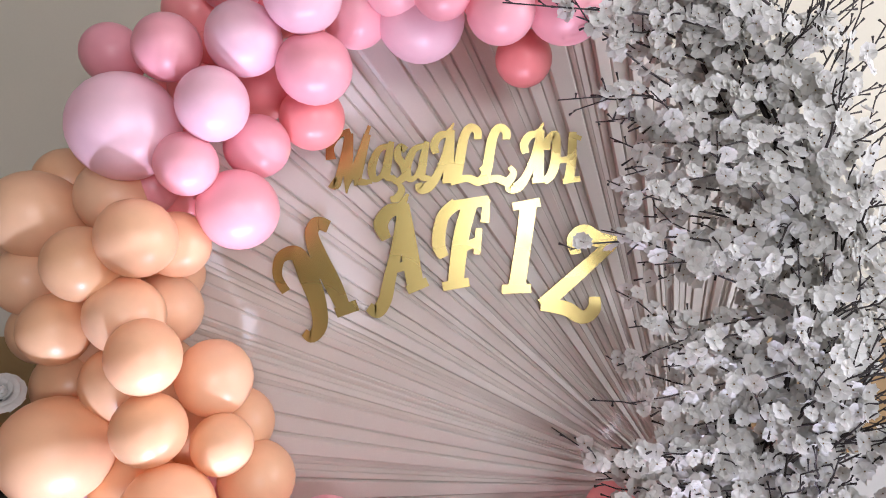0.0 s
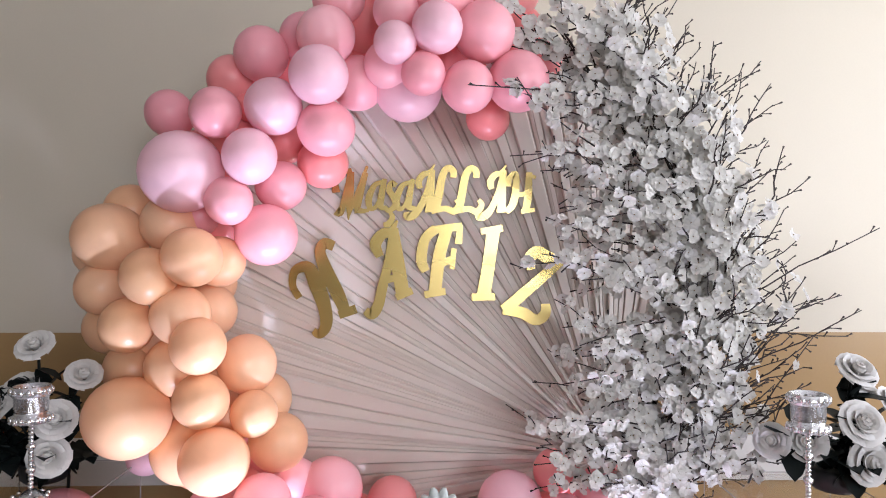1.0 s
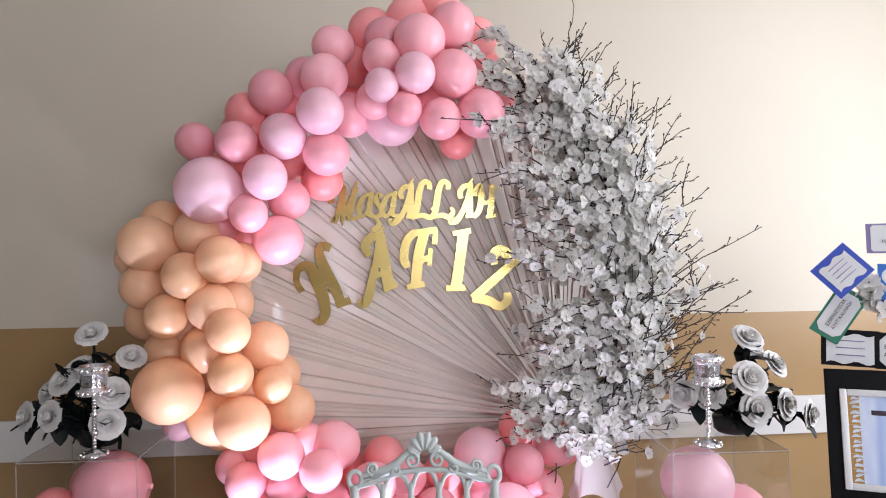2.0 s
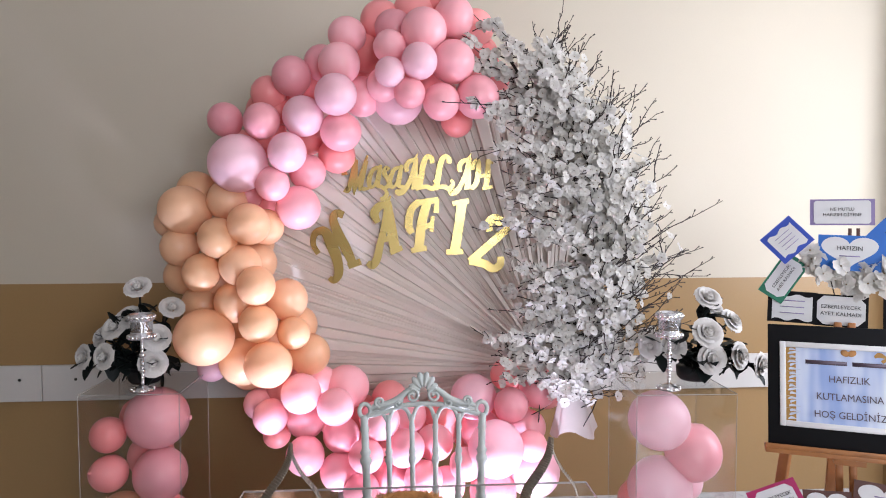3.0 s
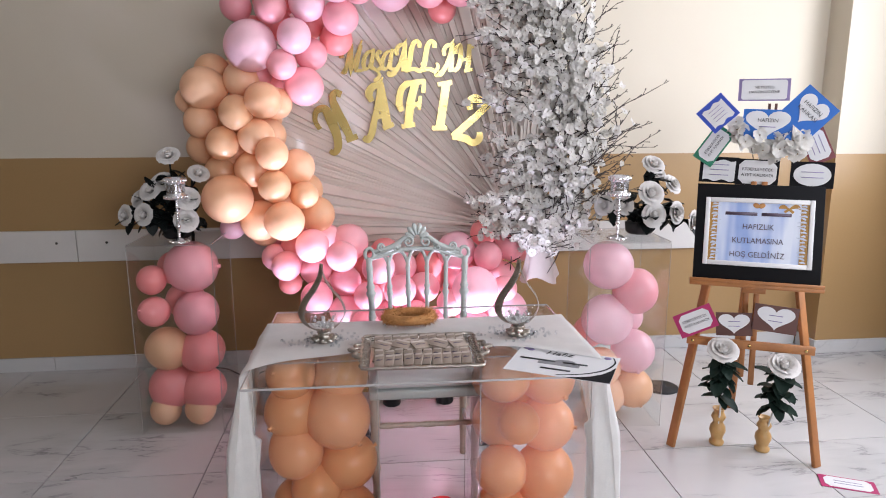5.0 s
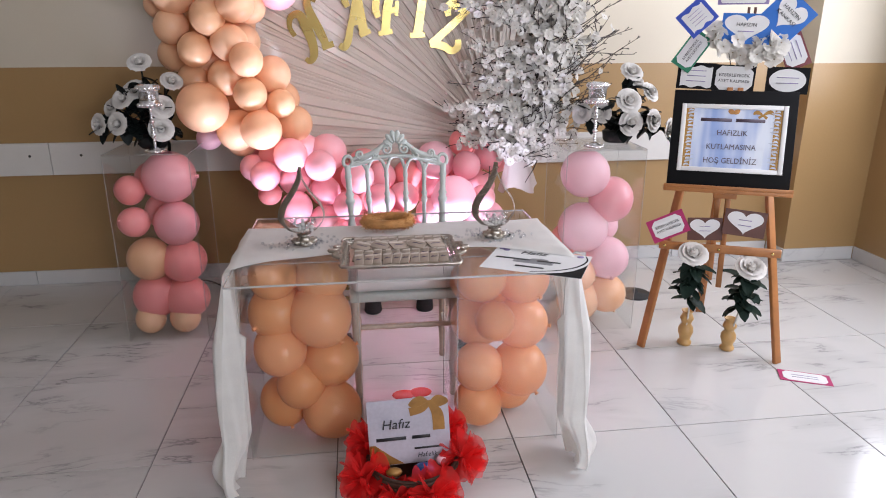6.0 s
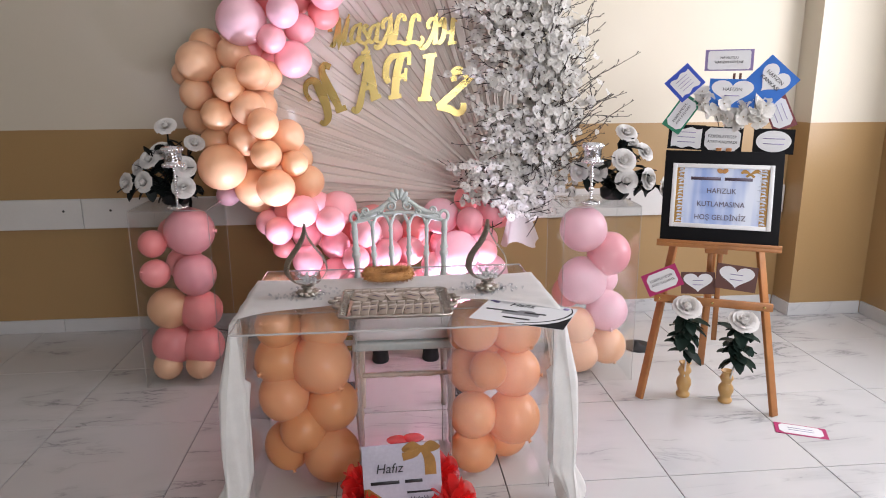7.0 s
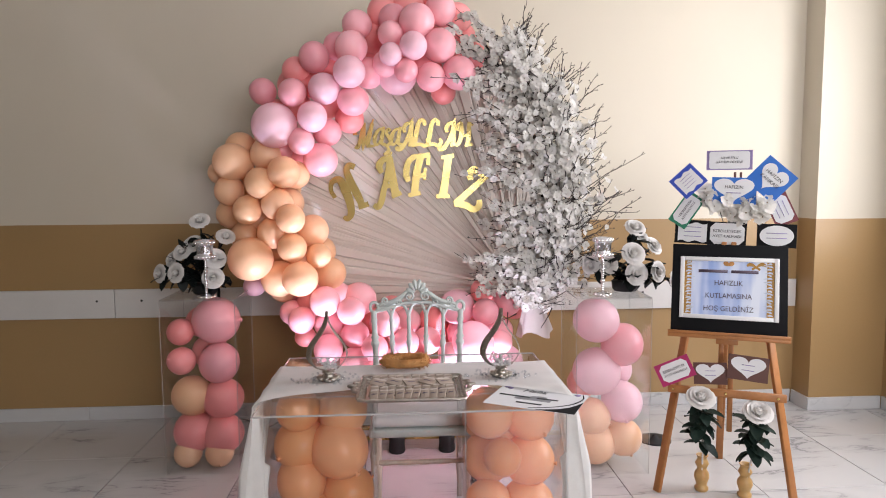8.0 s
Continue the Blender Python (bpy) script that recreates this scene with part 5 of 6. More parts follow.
def tray():
    t = thing("serving_tray", pose(-0.379, -0.016, TOP + 0.004, 0, 0, -1) @ Matrix.Diagonal((0.91, 0.95, 1, 1)), "ornate silver tray with pierced rim and scroll handles", "tray")
    hw, hd = 0.165, 0.125
    bm = bmesh.new()
    box(bm, (0, 0, 0.004), (2 * hw, 2 * hd, 0.006), 0.002)
    part("tray_base", bm, M_SILVER, t)
    outline = [(hw * sx + 0.022 * sx, hd * sy + 0.018 * sy) for sx, sy in ((-1, -1), (1, -1), (1, 1), (-1, 1))]
    bm = bmesh.new()
    rim = []
    for i in range(4):
        a, b = outline[i], outline[(i + 1) % 4]
        for k in range(14):
            s = k / 14
            bulge = 0.006 * math.sin(s * 14 * math.pi / 2) ** 2
            nx, ny = (b[1] - a[1]), -(b[0] - a[0])
            ln = math.hypot(nx, ny)
            rim.append((a[0] + (b[0] - a[0]) * s + nx / ln * bulge, a[1] + (b[1] - a[1]) * s + ny / ln * bulge, 0.016))
    tube(bm, rim, 0.005, 6, True)
    inner = [(x * 0.90, y * 0.89, 0.008) for x, y, z in rim]
    tube(bm, inner, 0.003, 6, True)
    part("rim", bm, M_SILVER, t)
    bm = bmesh.new()
    for i in range(len(rim)):
        a, b = inner[i], rim[(i + 1) % len(rim)]
        tube(bm, [a, b], 0.0022, 5)
        a, b = inner[(i + 1) % len(rim)], rim[i]
        tube(bm, [a, b], 0.0022, 5)
    part("pierced_border", bm, M_SILVER, t)
    for sx in (-1, 1):
        bm = bmesh.new()
        tube(bm, spline([(sx * 0.185, -0.06, 0.014), (sx * 0.215, -0.045, 0.020), (sx * 0.208, -0.015, 0.020), (sx * 0.232, 0.0, 0.022), (sx * 0.208, 0.015, 0.020), (sx * 0.215, 0.045, 0.020), (sx * 0.185, 0.06, 0.014)], 6), 0.006, 7)
        for s in (-1, 1):
            sc = [(sx * (0.200 + 0.012 * k * math.cos(a)), s * 0.03 + 0.012 * k * math.sin(a), 0.016) for a, k in zip(np.linspace(0, 9, 22), np.linspace(1.0, 0.2, 22))]
            tube(bm, sc, 0.0035, 5)
        part("scroll_handle", bm, M_SILVER, t)


tray()


def packets():
    """Rows of small printed paper packets lapped over one another on the tray, with five larger ones tipped across."""
    rg = random.Random(6)
    def kit(w, d):
        bm = bmesh.new()
        box(bm, (0, 0, 0), (w, d, 0.005), 0.0012)
        body = mesh_of("packet_body", bm, M_PACKET)
        bm = bmesh.new()
        slab(bm, [(-0.44 * w, -0.004), (0.44 * w, -0.004), (0.40 * w, 0.004), (-0.40 * w, 0.004)], 0.001)
        flap = mesh_of("packet_flap", bm, M_FLAP, False)
        bm = bmesh.new()
        ribbon(bm, [(-0.30 * w, 0.10 * d, 0.0025), (-0.10 * w, 0.16 * d, 0.005), (0.10 * w, 0.12 * d, 0.003), (0.30 * w, 0.17 * d, 0.002)], 0.0006)
        return body, flap, mesh_of("packet_print", bm, M_SLATE, False)
    small, large = kit(0.0275, 0.050), kit(0.054, 0.038)
    def put(meshes, d, m, label):
        t = thing("paper_packet", m, label, "packet", "packets on the tray")
        part("packet_body", meshes[0], None, t)
        part("packet_flap", meshes[1], None, t, "pale folded flap", at=pose(rg.uniform(-0.002, 0.002), 0.42 * d, 0.0031, -90))
        part("packet_print", meshes[2], None, t, at=pose(0, -0.004, 0.0029, -90))
    for y, tilt in ((0.082, 20), (0.040, 20), (-0.048, 20), (-0.090, 20)):
        for k in range(10):
            x = -0.125 + 0.0278 * k + rg.uniform(-0.002, 0.002)
            put(small, 0.052, pose(-0.379 + x, -0.016 + 0.95 * y + rg.uniform(-0.004, 0.004), TOP + 0.022, tilt + rg.uniform(-4, 4), -7 + rg.uniform(-3, 3), (-12 if y < 0 else 0) + rg.uniform(-6, 6)), "small beige printed paper packet lapped on a silver tray")
    for k in range(5):
        put(large, 0.040, pose(-0.379 - 0.113 + 0.056 * k, -0.018 + rg.uniform(-0.004, 0.004), TOP + 0.037 + 0.002 * (k % 2), 12, 6, rg.choice((-22, 18, 24)) + rg.uniform(-5, 5)), "larger beige packet tipped across the tray")


packets()


def wreath():
    """Ring of brown straw, its cut ends standing out."""
    rg = random.Random(14)
    t = thing("straw_wreath", pose(-0.398, 0.287, ZT + 0.022), "brown straw ring on the white tablecloth", "wreath")
    bm = bmesh.new()
    R = 0.074
    tube(bm, [(R * math.cos(a), 0.72 * R * math.sin(a), 0) for a in np.linspace(0, 2 * math.pi, 40, endpoint=False)], 0.016, 10, True)
    part("ring", bm, M_STRAW, t)
    bm = bmesh.new()
    for k in range(1500):
        a, b = rg.uniform(0, 6.283), rg.uniform(0, 6.283)
        c = Vector((R * math.cos(a), 0.72 * R * math.sin(a), 0))
        out = Vector((math.cos(a) * math.cos(b), math.sin(a) * math.cos(b), math.sin(b)))
        tang = Vector((-math.sin(a), math.cos(a), 0)) * rg.uniform(-1.2, 1.2)
        p = c + out * 0.013
        q = p + (out * 0.7 + tang).normalized() * rg.uniform(0.010, 0.024)
        s = out.cross(tang).normalized() * 0.0019 if out.cross(tang).length > 1e-4 else Vector((0.001, 0, 0))
        bm.faces.new((bm.verts.new(p - s), bm.verts.new(p + s), bm.verts.new(q)))
    tagged(part("straw", bm, M_STRAW, t), kind="stuff")


wreath()


def name_sheet():
    """Printed sheet lying over the front corner of the table."""
    c = Vector((0.024, -0.122, TOP + 0.0012))
    t = thing("printed_sheet", Matrix.Translation(c) @ pose(0, 0, 0, -90, 0, 0) @ pose(0, 0, 0, 0, 28, 0), "white printed paper sheet lying on the clear table", "paper")
    bm = bmesh.new()
    box(bm, (0, 0, 0), (0.297, 0.0008, 0.205))
    part("sheet", bm, M_PAPER, t, smooth=False)
    bm = bmesh.new()
    slab(bm, [(0.148, -0.102), (0.148, 0.02), (0.138, -0.01), (0.118, -0.045), (0.09, -0.072), (0.05, -0.092), (0.02, -0.102)], 0.0004, -0.0010)
    part("printed_corner", bm, M_BOARD, t, smooth=False)
    bm = bmesh.new()
    ribbon(bm, [(0.13, 0.095, 0.003), (0.14, 0.05, 0.005), (0.12, -0.01, 0.006), (0.07, -0.06, 0.005), (0.0, -0.092, 0.003)], 0.0004, -0.0010)
    part("printed_swirl", bm, M_BOARD, t, smooth=False)
    bm = bmesh.new()
    slab(bm, [(-0.07, -0.022), (0.05, -0.022), (0.05, 0.0), (0.03, 0.0), (0.03, 0.022), (0.01, 0.028), (-0.02, 0.022), (-0.03, 0.004), (-0.05, 0.004), (-0.07, -0.004)], 0.0004, -0.0008)
    part("printed_picture", bm, M_GREYP, t, "grey printed book picture", smooth=False)
    lettering("Hafız", 0.040, M_INK, t, pose(-0.025, -0.0012, 0.068), shear=0.25)
    bar_line(0.105, 0.010, M_INK, t, pose(-0.075, -0.0014, 0.005))
    bar_line(0.070, 0.010, M_INK, t, pose(0.035, -0.0014, 0.005))
    bar_line(0.085, 0.010, M_INK, t, pose(-0.01, -0.0014, -0.055))
    for x, z in ((-0.13, 0.09), (-0.115, 0.08), (0.115, 0.085)):
        bm = bmesh.new()
        lathe(bm, [(0.011, 0), (0.011, 0.0006)], 8, pose(x, -0.0005, z, 90))
        part("printed_rosette", bm, M_LILAC, t)


name_sheet()


# ---- gift basket ----
def tulle(bm, rg, c, r):
    """A pompom of one long ruffled tulle strip, wound round and round its middle."""
    c = Vector(c)
    prev = None
    turns, n = 7, 560
    tip = rg.uniform(0, 6.28)
    for i in range(n + 1):
        q = i / n
        a = tip + 2 * math.pi * turns * q
        lift = -0.9 + 1.9 * q + 0.22 * math.sin(4.3 * a)
        d = Vector((math.cos(a) * math.cos(lift), math.sin(a) * math.cos(lift), math.sin(lift)))
        side = Vector((-math.sin(a), math.cos(a), 0.3))
        row = []
        for j in range(5):
            e = j / 4
            k = r * e * (1 + 0.13 * math.sin(6.7 * a) + rg.uniform(-0.02, 0.02))
            row.append(bm.verts.new(c + d * k + side * r * 0.20 * e * math.sin(5.1 * a + 2 * e) + Vector((0, 0, r * 0.16 * e * math.sin(9.3 * a)))))
        if prev:
            for j in range(4):
                bm.faces.new((prev[j], prev[j + 1], row[j + 1], row[j]))
        prev = row


def basket():
    rg = random.Random(21)
    t = thing("gift_basket", pose(-0.365, -0.215, 0), "dark round basket with red tulle bows and a card", "basket")
    bm = bmesh.new()
    lathe(bm, [(0.10, 0.0), (0.105, 0.01), (0.135, 0.11), (0.140, 0.118), (0.130, 0.118), (0.10, 0.02), (0.02, 0.018)], 30)
    part("basket_body", bm, M_WICKER, t)
    for z, r in ((0.03, 0.112), (0.055, 0.119), (0.08, 0.127), (0.105, 0.135)):
        bm = bmesh.new()
        tube(bm, [((r + 0.004 * (i % 2)) * math.cos(2 * math.pi * i / 44), (r + 0.004 * (i % 2)) * math.sin(2 * math.pi * i / 44), z) for i in range(44)], 0.007, 6, True)
        part("woven_band", bm, M_WICKER, t)
    for x, y, z, r in ((-0.145, -0.05, 0.085, 0.075), (0.05, -0.135, 0.075, 0.078), (-0.05, -0.125, 0.06, 0.06), (0.150, -0.02, 0.105, 0.072), (-0.13, 0.06, 0.13, 0.07), (0.12, 0.07, 0.16, 0.055)):
        bm = bmesh.new()
        tulle(bm, rg, (x, y, z), r)
        part("tulle_bow", bm, M_RED, t, "gathered red tulle bow")
    for x, y, z, s, m in ((0.03, -0.06, 0.10, (0.07, 0.05, 0.05), M_BLUEFOIL), (-0.05, 0.02, 0.11, (0.08, 0.07, 0.05), M_RED), (0.085, -0.035, 0.115, (0.035, 0.03, 0.03), M_PALEPINK), (-0.06, -0.07, 0.11, (0.05, 0.03, 0.025), M_RIBBON)):
        bm = bmesh.new()
        ball(bm, (x, y, z), [v / 2 for v in s], 12, 8)
        part("wrapped_sweet", bm, m, t, "wrapped sweet")
    for p, q in (((-0.02, 0.04, 0.30), (0.02, 0.03, 0.312)), ((0.03, 0.04, 0.305), (0.07, 0.03, 0.315))):
        bm = bmesh.new()
        ball(bm, p, (0.035, 0.012, 0.016), 12, 8)
        part("satin_loop", bm, M_RED, t, "red satin ribbon loop")
    c = part("greeting_card", (lambda b: (box(b, (0, 0, 0), (0.245, 0.003, 0.200)), b)[1])(bmesh.new()), M_LILACWASH, t, "pale card with a printed gold ribbon and script", False, pose(-0.008, 0.005, 0.197, -13, -2, 0))
    for k, pts in enumerate(([(0.066, 0.078, 0.008), (0.038, 0.093, 0.022), (0.008, 0.080, 0.012), (0.036, 0.076, 0.016), (0.066, 0.078, 0.008)], [(0.066, 0.078, 0.008), (0.092, 0.093, 0.020), (0.119, 0.082, 0.010), (0.094, 0.075, 0.016), (0.066, 0.078, 0.008)], [(0.062, 0.078, 0.014), (0.040, 0.064, 0.022), (0.004, 0.058, 0.026)], [(0.068, 0.078, 0.016), (0.088, 0.045, 0.034), (0.090, -0.004, 0.036)], [(0.056, 0.080, 0.020), (0.078, 0.080, 0.020)])):
        bm = bmesh.new()
        ribbon(bm, pts, 0.0006, -0.0024 - 0.0003 * k)
        part("printed_ribbon", bm, M_RIBBON, c, smooth=False)
    bm = bmesh.new()
    slab(bm, [(-0.122, -0.035), (-0.105, -0.035), (-0.055, -0.075), (-0.02, -0.0985), (-0.122, -0.0985)], 0.0006, -0.0026)
    part("printed_ribbon", bm, M_RIBBON, c, smooth=False)
    lettering("Hafız", 0.042, M_INK, c, pose(-0.040, -0.0045, 0.024, 0, 0, 0), shear=0.2)
    bar_line(0.090, 0.010, M_INK, c, pose(-0.055, -0.0026, -0.020))
    bar_line(0.055, 0.010, M_INK, c, pose(0.035, -0.0026, -0.020))
    bar_line(0.085, 0.006, M_INK, c, pose(0.055, -0.0026, -0.055))
    lettering("Hafızlık", 0.020, M_INK, c, pose(0.050, -0.0026, -0.077), shear=0.2)


basket()


# ---- easel with cards ----
EAS = Matrix.Translation((0.980, 0.520, 0)) @ pose(0, 0, 0, 0, 0, -24.3)


def easel():
    t = thing("easel", EAS, "orange pine display easel holding a black sign board", "easel")
    def beam(name, p, q, w, d, bend=None):
        bm = bmesh.new()
        P, Q = Vector(p), Vector(q)
        L = (Q - P).length
        box(bm, (0, 0, L / 2), (w, d, L), 0.003, Matrix.Translation(P) @ (Q - P).to_track_quat("Z", "Y").to_matrix().to_4x4())
        return part(name, bm, M_WOOD, t)
    for sx in (-1, 1):
        beam("front_leg", (0.284 if sx > 0 else -0.272, -0.012, 0.0), (sx * 0.115, 0.165, 1.09), 0.036, 0.018)
    beam("rear_leg", (0.0, 0.48, 0.0), (0.0, 0.185, 1.05), 0.034, 0.018)
    bm = bmesh.new()
    box(bm, (0, 0.012, 0.475), (0.475, 0.018, 0.034), 0.003)
    cross = part("crossbar", bm, M_WOOD, t)
    for sx in (-0.215, 0.205, 0.0):
        bm = bmesh.new()
        lathe(bm, [(0.006, 0), (0.006, 0.003), (0.003, 0.005)], 10, pose(sx, 0.003, 0.475, 90))
        part("brass_screw", bm, M_GOLD, cross, "brass screw head")
    for sx in (-0.020, 0.020):
        beam("mast", (sx, 0.030, 0.33 if sx < 0 else 0.30), (sx, 0.165, 1.12), 0.022, 0.016)
    bm = bmesh.new()
    box(bm, (0, 0.022, 0.722), (0.487, 0.060, 0.016), 0.003)
    ledge = part("ledge", bm, M_WOOD, t)
    bm = bmesh.new()
    box(bm, (0, -0.004, 0.737), (0.487, 0.008, 0.014), 0.002)
    part("ledge_lip", bm, M_WOOD, ledge)
    bm = bmesh.new()
    box(bm, (0, 0.040, 0.700), (0.09, 0.03, 0.028), 0.003)
    part("ledge_block", bm, M_WOOD, ledge)


easel()


def heart(w, h):
    pts = []
    for i in range(40):
        a = 2 * math.pi * i / 40
        x, z = 16 * math.sin(a) ** 3, 13 * math.cos(a) - 5 * math.cos(2 * a) - 2 * math.cos(3 * a) - math.cos(4 * a)
        pts.append((x / 32 * w, (z + 2.5) / 29 * h))
    return pts[::-1]


def shape(kind, w, h):
    if kind == "heart":
        return heart(w, h)
    if kind == "oval":
        return [(w / 2 * math.cos(a), h / 2 * math.sin(a)) for a in np.linspace(0, 2 * math.pi, 32, endpoint=False)]
    if kind == "oct":
        c = 0.22 * h
        return [(-w / 2 + c, -h / 2), (w / 2 - c, -h / 2), (w / 2, -h / 2 + c), (w / 2, h / 2 - c), (w / 2 - c, h / 2), (-w / 2 + c, h / 2), (-w / 2, h / 2 - c), (-w / 2, -h / 2 + c)]
    if kind == "wave":
        b = [(-w / 2 + w * i / 12, -h / 2 + 0.05 * h * math.sin(i * 1.05)) for i in range(13)]
        return b + [(x, z + h * 0.94) for x, z in b[::-1]]
    c = 0.08 * h
    return [(-w / 2 + c, -h / 2), (w / 2 - c, -h / 2), (w / 2, -h / 2 + c), (w / 2, h / 2 - c), (w / 2 - c, h / 2), (-w / 2 + c, h / 2), (-w / 2, h / 2 - c), (-w / 2, -h / 2 + c)]


def card(c, w, h, roll, mat, kind, lines, label, k=0.82, yaw=-24.3, pitch=-8, flat=None):
    """A coloured card with a white panel; lines of words, or None for words that cannot be read."""
    m = flat or (Matrix.Translation(c) @ pose(0, 0, 0, 0, 0, yaw) @ pose(0, 0, 0, pitch) @ pose(0, 0, 0, 0, roll))
    t = thing("photo_card", m, label, "card", "cards round the easel")
    bm = bmesh.new()
    box(bm, (0, 0, 0), (w, 0.002, h))
    part("backing", bm, mat, t, smooth=False)
    bm = bmesh.new()
    slab(bm, shape(kind, w * k, h * k), 0.001, -0.0022)
    p = part("panel", bm, M_PAPER, t, "white %s panel" % {"oct": "eight-sided", "rect": "rectangular", "wave": "wavy"}.get(kind, kind), False)
    n = len(lines)
    for i, s in enumerate(lines):
        z = (n - 1) * 0.5 - i
        step = h * k * (0.24 if n < 4 else 0.17)
        if s:
            lettering(s, min(step * 0.80, w * k * 1.45 / max(len(s), 1)), M_INK, p, pose(0, -0.0030, z * step + (0.02 * h if kind == "heart" else 0)))
        else:
            bar_line(w * k * (0.60 if kind != "heart" else 0.36), step * 0.13, M_LILAC, p, pose(0, -0.0030, z * step + (0.02 * h if kind == "heart" else 0)))
    return t


ez = ["EZBERLEYECEK", "AYET KALMADI"]
card((1.060, 0.715, 1.484), 0.190, 0.088, 0, M_LILAC, "rect", ["NE MUTLU", "HAFIZIM DİYENE"], "lilac-edged white card above the sign board", 0.88)
card((1.072, 0.690, 1.348), 0.185, 0.118, 2, M_BLUECARD, "heart", ["HAFIZIN", None], "blue card with a white heart above the sign board", 0.9)
card((1.222, 0.655, 1.398), 0.155, 0.150, 43, M_BLUECARD, "heart", ["HAFIZIN", "KANKASI"], "blue card with a white heart, tilted on its corner", 0.78)
card((0.880, 0.730, 1.392), 0.122, 0.112, -44, M_NAVY, "wave", [None] * 4, "royal blue card with a white scroll, tilted on its corner", 0.76)
card((0.892, 0.765, 1.262), 0.160, 0.086, -57, M_GREEN, "oct", ez, "green-edged white card set at a steep tilt", 0.84)
card((1.292, 0.690, 1.264), 0.148, 0.096, 66, M_MAROON, "oct", [None] * 3, "maroon-edged white card set at a steep tilt", 0.84)
card((0.915, 0.750, 1.163), 0.150, 0.106, 2, M_BOARD, "wave", [None] * 3, "black card with a wavy white panel above the board", 0.82)
card((1.050, 0.695, 1.155), 0.160, 0.106, 2, M_BOARD, "oct", ez, "black card with an eight-sided white panel above the board", 0.90)
card((1.232, 0.611, 1.150), 0.158, 0.104, 1, M_BOARD, "oval", [None] * 2, "black card with an oval white panel above the board", 0.86)
card((0.788, 0.603, 0.560), 0.154, 0.098, -27, M_MAGENTA, "oct", ez, "magenta-edged white card leaning on the crossbar", 0.80)
card((0.922, 0.547, 0.560), 0.136, 0.094, -4, M_BROWN, "heart", [None] * 2, "brown card with a white heart on the easel", 0.86)
card((1.056, 0.484, 0.596), 0.160, 0.106, 4, M_BROWN, "heart", [None] * 2, "brown card with a white heart on the easel", 0.86)
card(None, 0.195, 0.085, 0, M_MAGENTA, "oct", [None] * 2, "magenta-edged white card fallen on the tiles", 0.84, flat=pose(1.270, 0.258, 0.0022) @ pose(0, 0, 0, -88, 0, 0) @ pose(0, 0, 0, 0, 24, 0))


def sign():
    """Black board on the ledge with a framed printed welcome sheet."""
    m = EAS @ pose(0, 0.030, 0.731) @ pose(0, 0, 0, -14.0)
    t = thing("sign_board", m, "black board with a framed blue welcome print on the easel", "sign board")
    bm = bmesh.new()
    box(bm, (0, 0, 0.195), (0.466, 0.012, 0.390), 0.002)
    part("board", bm, M_BOARD, t)
    w, h, cz = 0.398, 0.272, 0.198
    bm = bmesh.new()
    for sx in (-1, 1):
        box(bm, (sx * (w / 2 - 0.009), -0.0105, cz), (0.018, 0.008, h), 0.002)
    for sz in (-1, 1):
        box(bm, (0, -0.0105, cz + sz * (h / 2 - 0.009)), (w - 0.0365, 0.0078, 0.018), 0.002)
    part("white_frame", bm, M_FRAME, t)
    bm = bmesh.new()
    box(bm, (0, -0.0075, cz), (w - 0.036, 0.002, h - 0.036))
    pr = part("blue_print", bm, M_BLUEWASH, t, "pale blue watercolour print with ochre edges", False)
    for sx in (-1, 1):
        for q in range(6):
            bm = bmesh.new()
            box(bm, (sx * (w / 2 - 0.033), -0.0090, cz - 0.0983 + 0.0393 * q), (0.029, 0.0008, 0.0388))
            part("printed_panel", bm, M_OCHREP, pr, smooth=False)
            # silver leaf scrolls lapping over the ochre edge
            for r in range(3):
                z0 = cz - 0.113 + 0.0393 * q + 0.012 * r
                bm = bmesh.new()
                ribbon(bm, [(sx * (w / 2 - 0.024 - 0.004 * ((q + r) % 3)), z0, 0.002), (sx * (w / 2 - 0.034), z0 + 0.005, 0.008), (sx * (w / 2 - 0.047 - 0.007 * ((q * 2 + r) % 3)), z0 + 0.002 + 0.008 * (r % 2), 0.002)], 0.0005, -0.0100 - 0.0002 * r)
                part("printed_scroll", bm, M_LEAFINK, pr, smooth=False)
    for k, pts in enumerate(([(0.108, 0.098, 0.004), (0.086, 0.108, 0.016), (0.072, 0.100, 0.006)], [(0.108, 0.098, 0.004), (0.132, 0.110, 0.016), (0.150, 0.100, 0.006)], [(0.108, 0.098, 0.010), (0.092, 0.086, 0.010)], [(0.108, 0.098, 0.010), (0.124, 0.085, 0.010)])):
        bm = bmesh.new()
        ribbon(bm, [(x, cz + z, w0) for x, z, w0 in pts], 0.0005, -0.0090 - 0.0002 * k)
        part("printed_bow", bm, M_OCHREP, pr, smooth=False)
    bar_line(0.118, 0.013, M_SLATE, pr, pose(-0.064, -0.0095, cz + 0.074))
    bar_line(0.108, 0.013, M_SLATE, pr, pose(0.064, -0.0095, cz + 0.074))
    for s, z in (("HAFIZLIK", 0.022), ("KUTLAMASINA", -0.034), ("HOŞ GELDİNİZ", -0.090)):
        lettering(s, 0.031, M_SLATE, pr, pose(0, -0.0098, cz + z), squeeze=0.90)
    for sx in (-1, 1):
        bm = bmesh.new()
        ball(bm, (sx * 0.010, -0.0094, cz + 0.108), (0.014, 0.0008, 0.010), 10, 6, pose(0, 0, 0, 0, -sx * 30))
        part("printed_butterfly", bm, M_STRAW, pr)


sign()


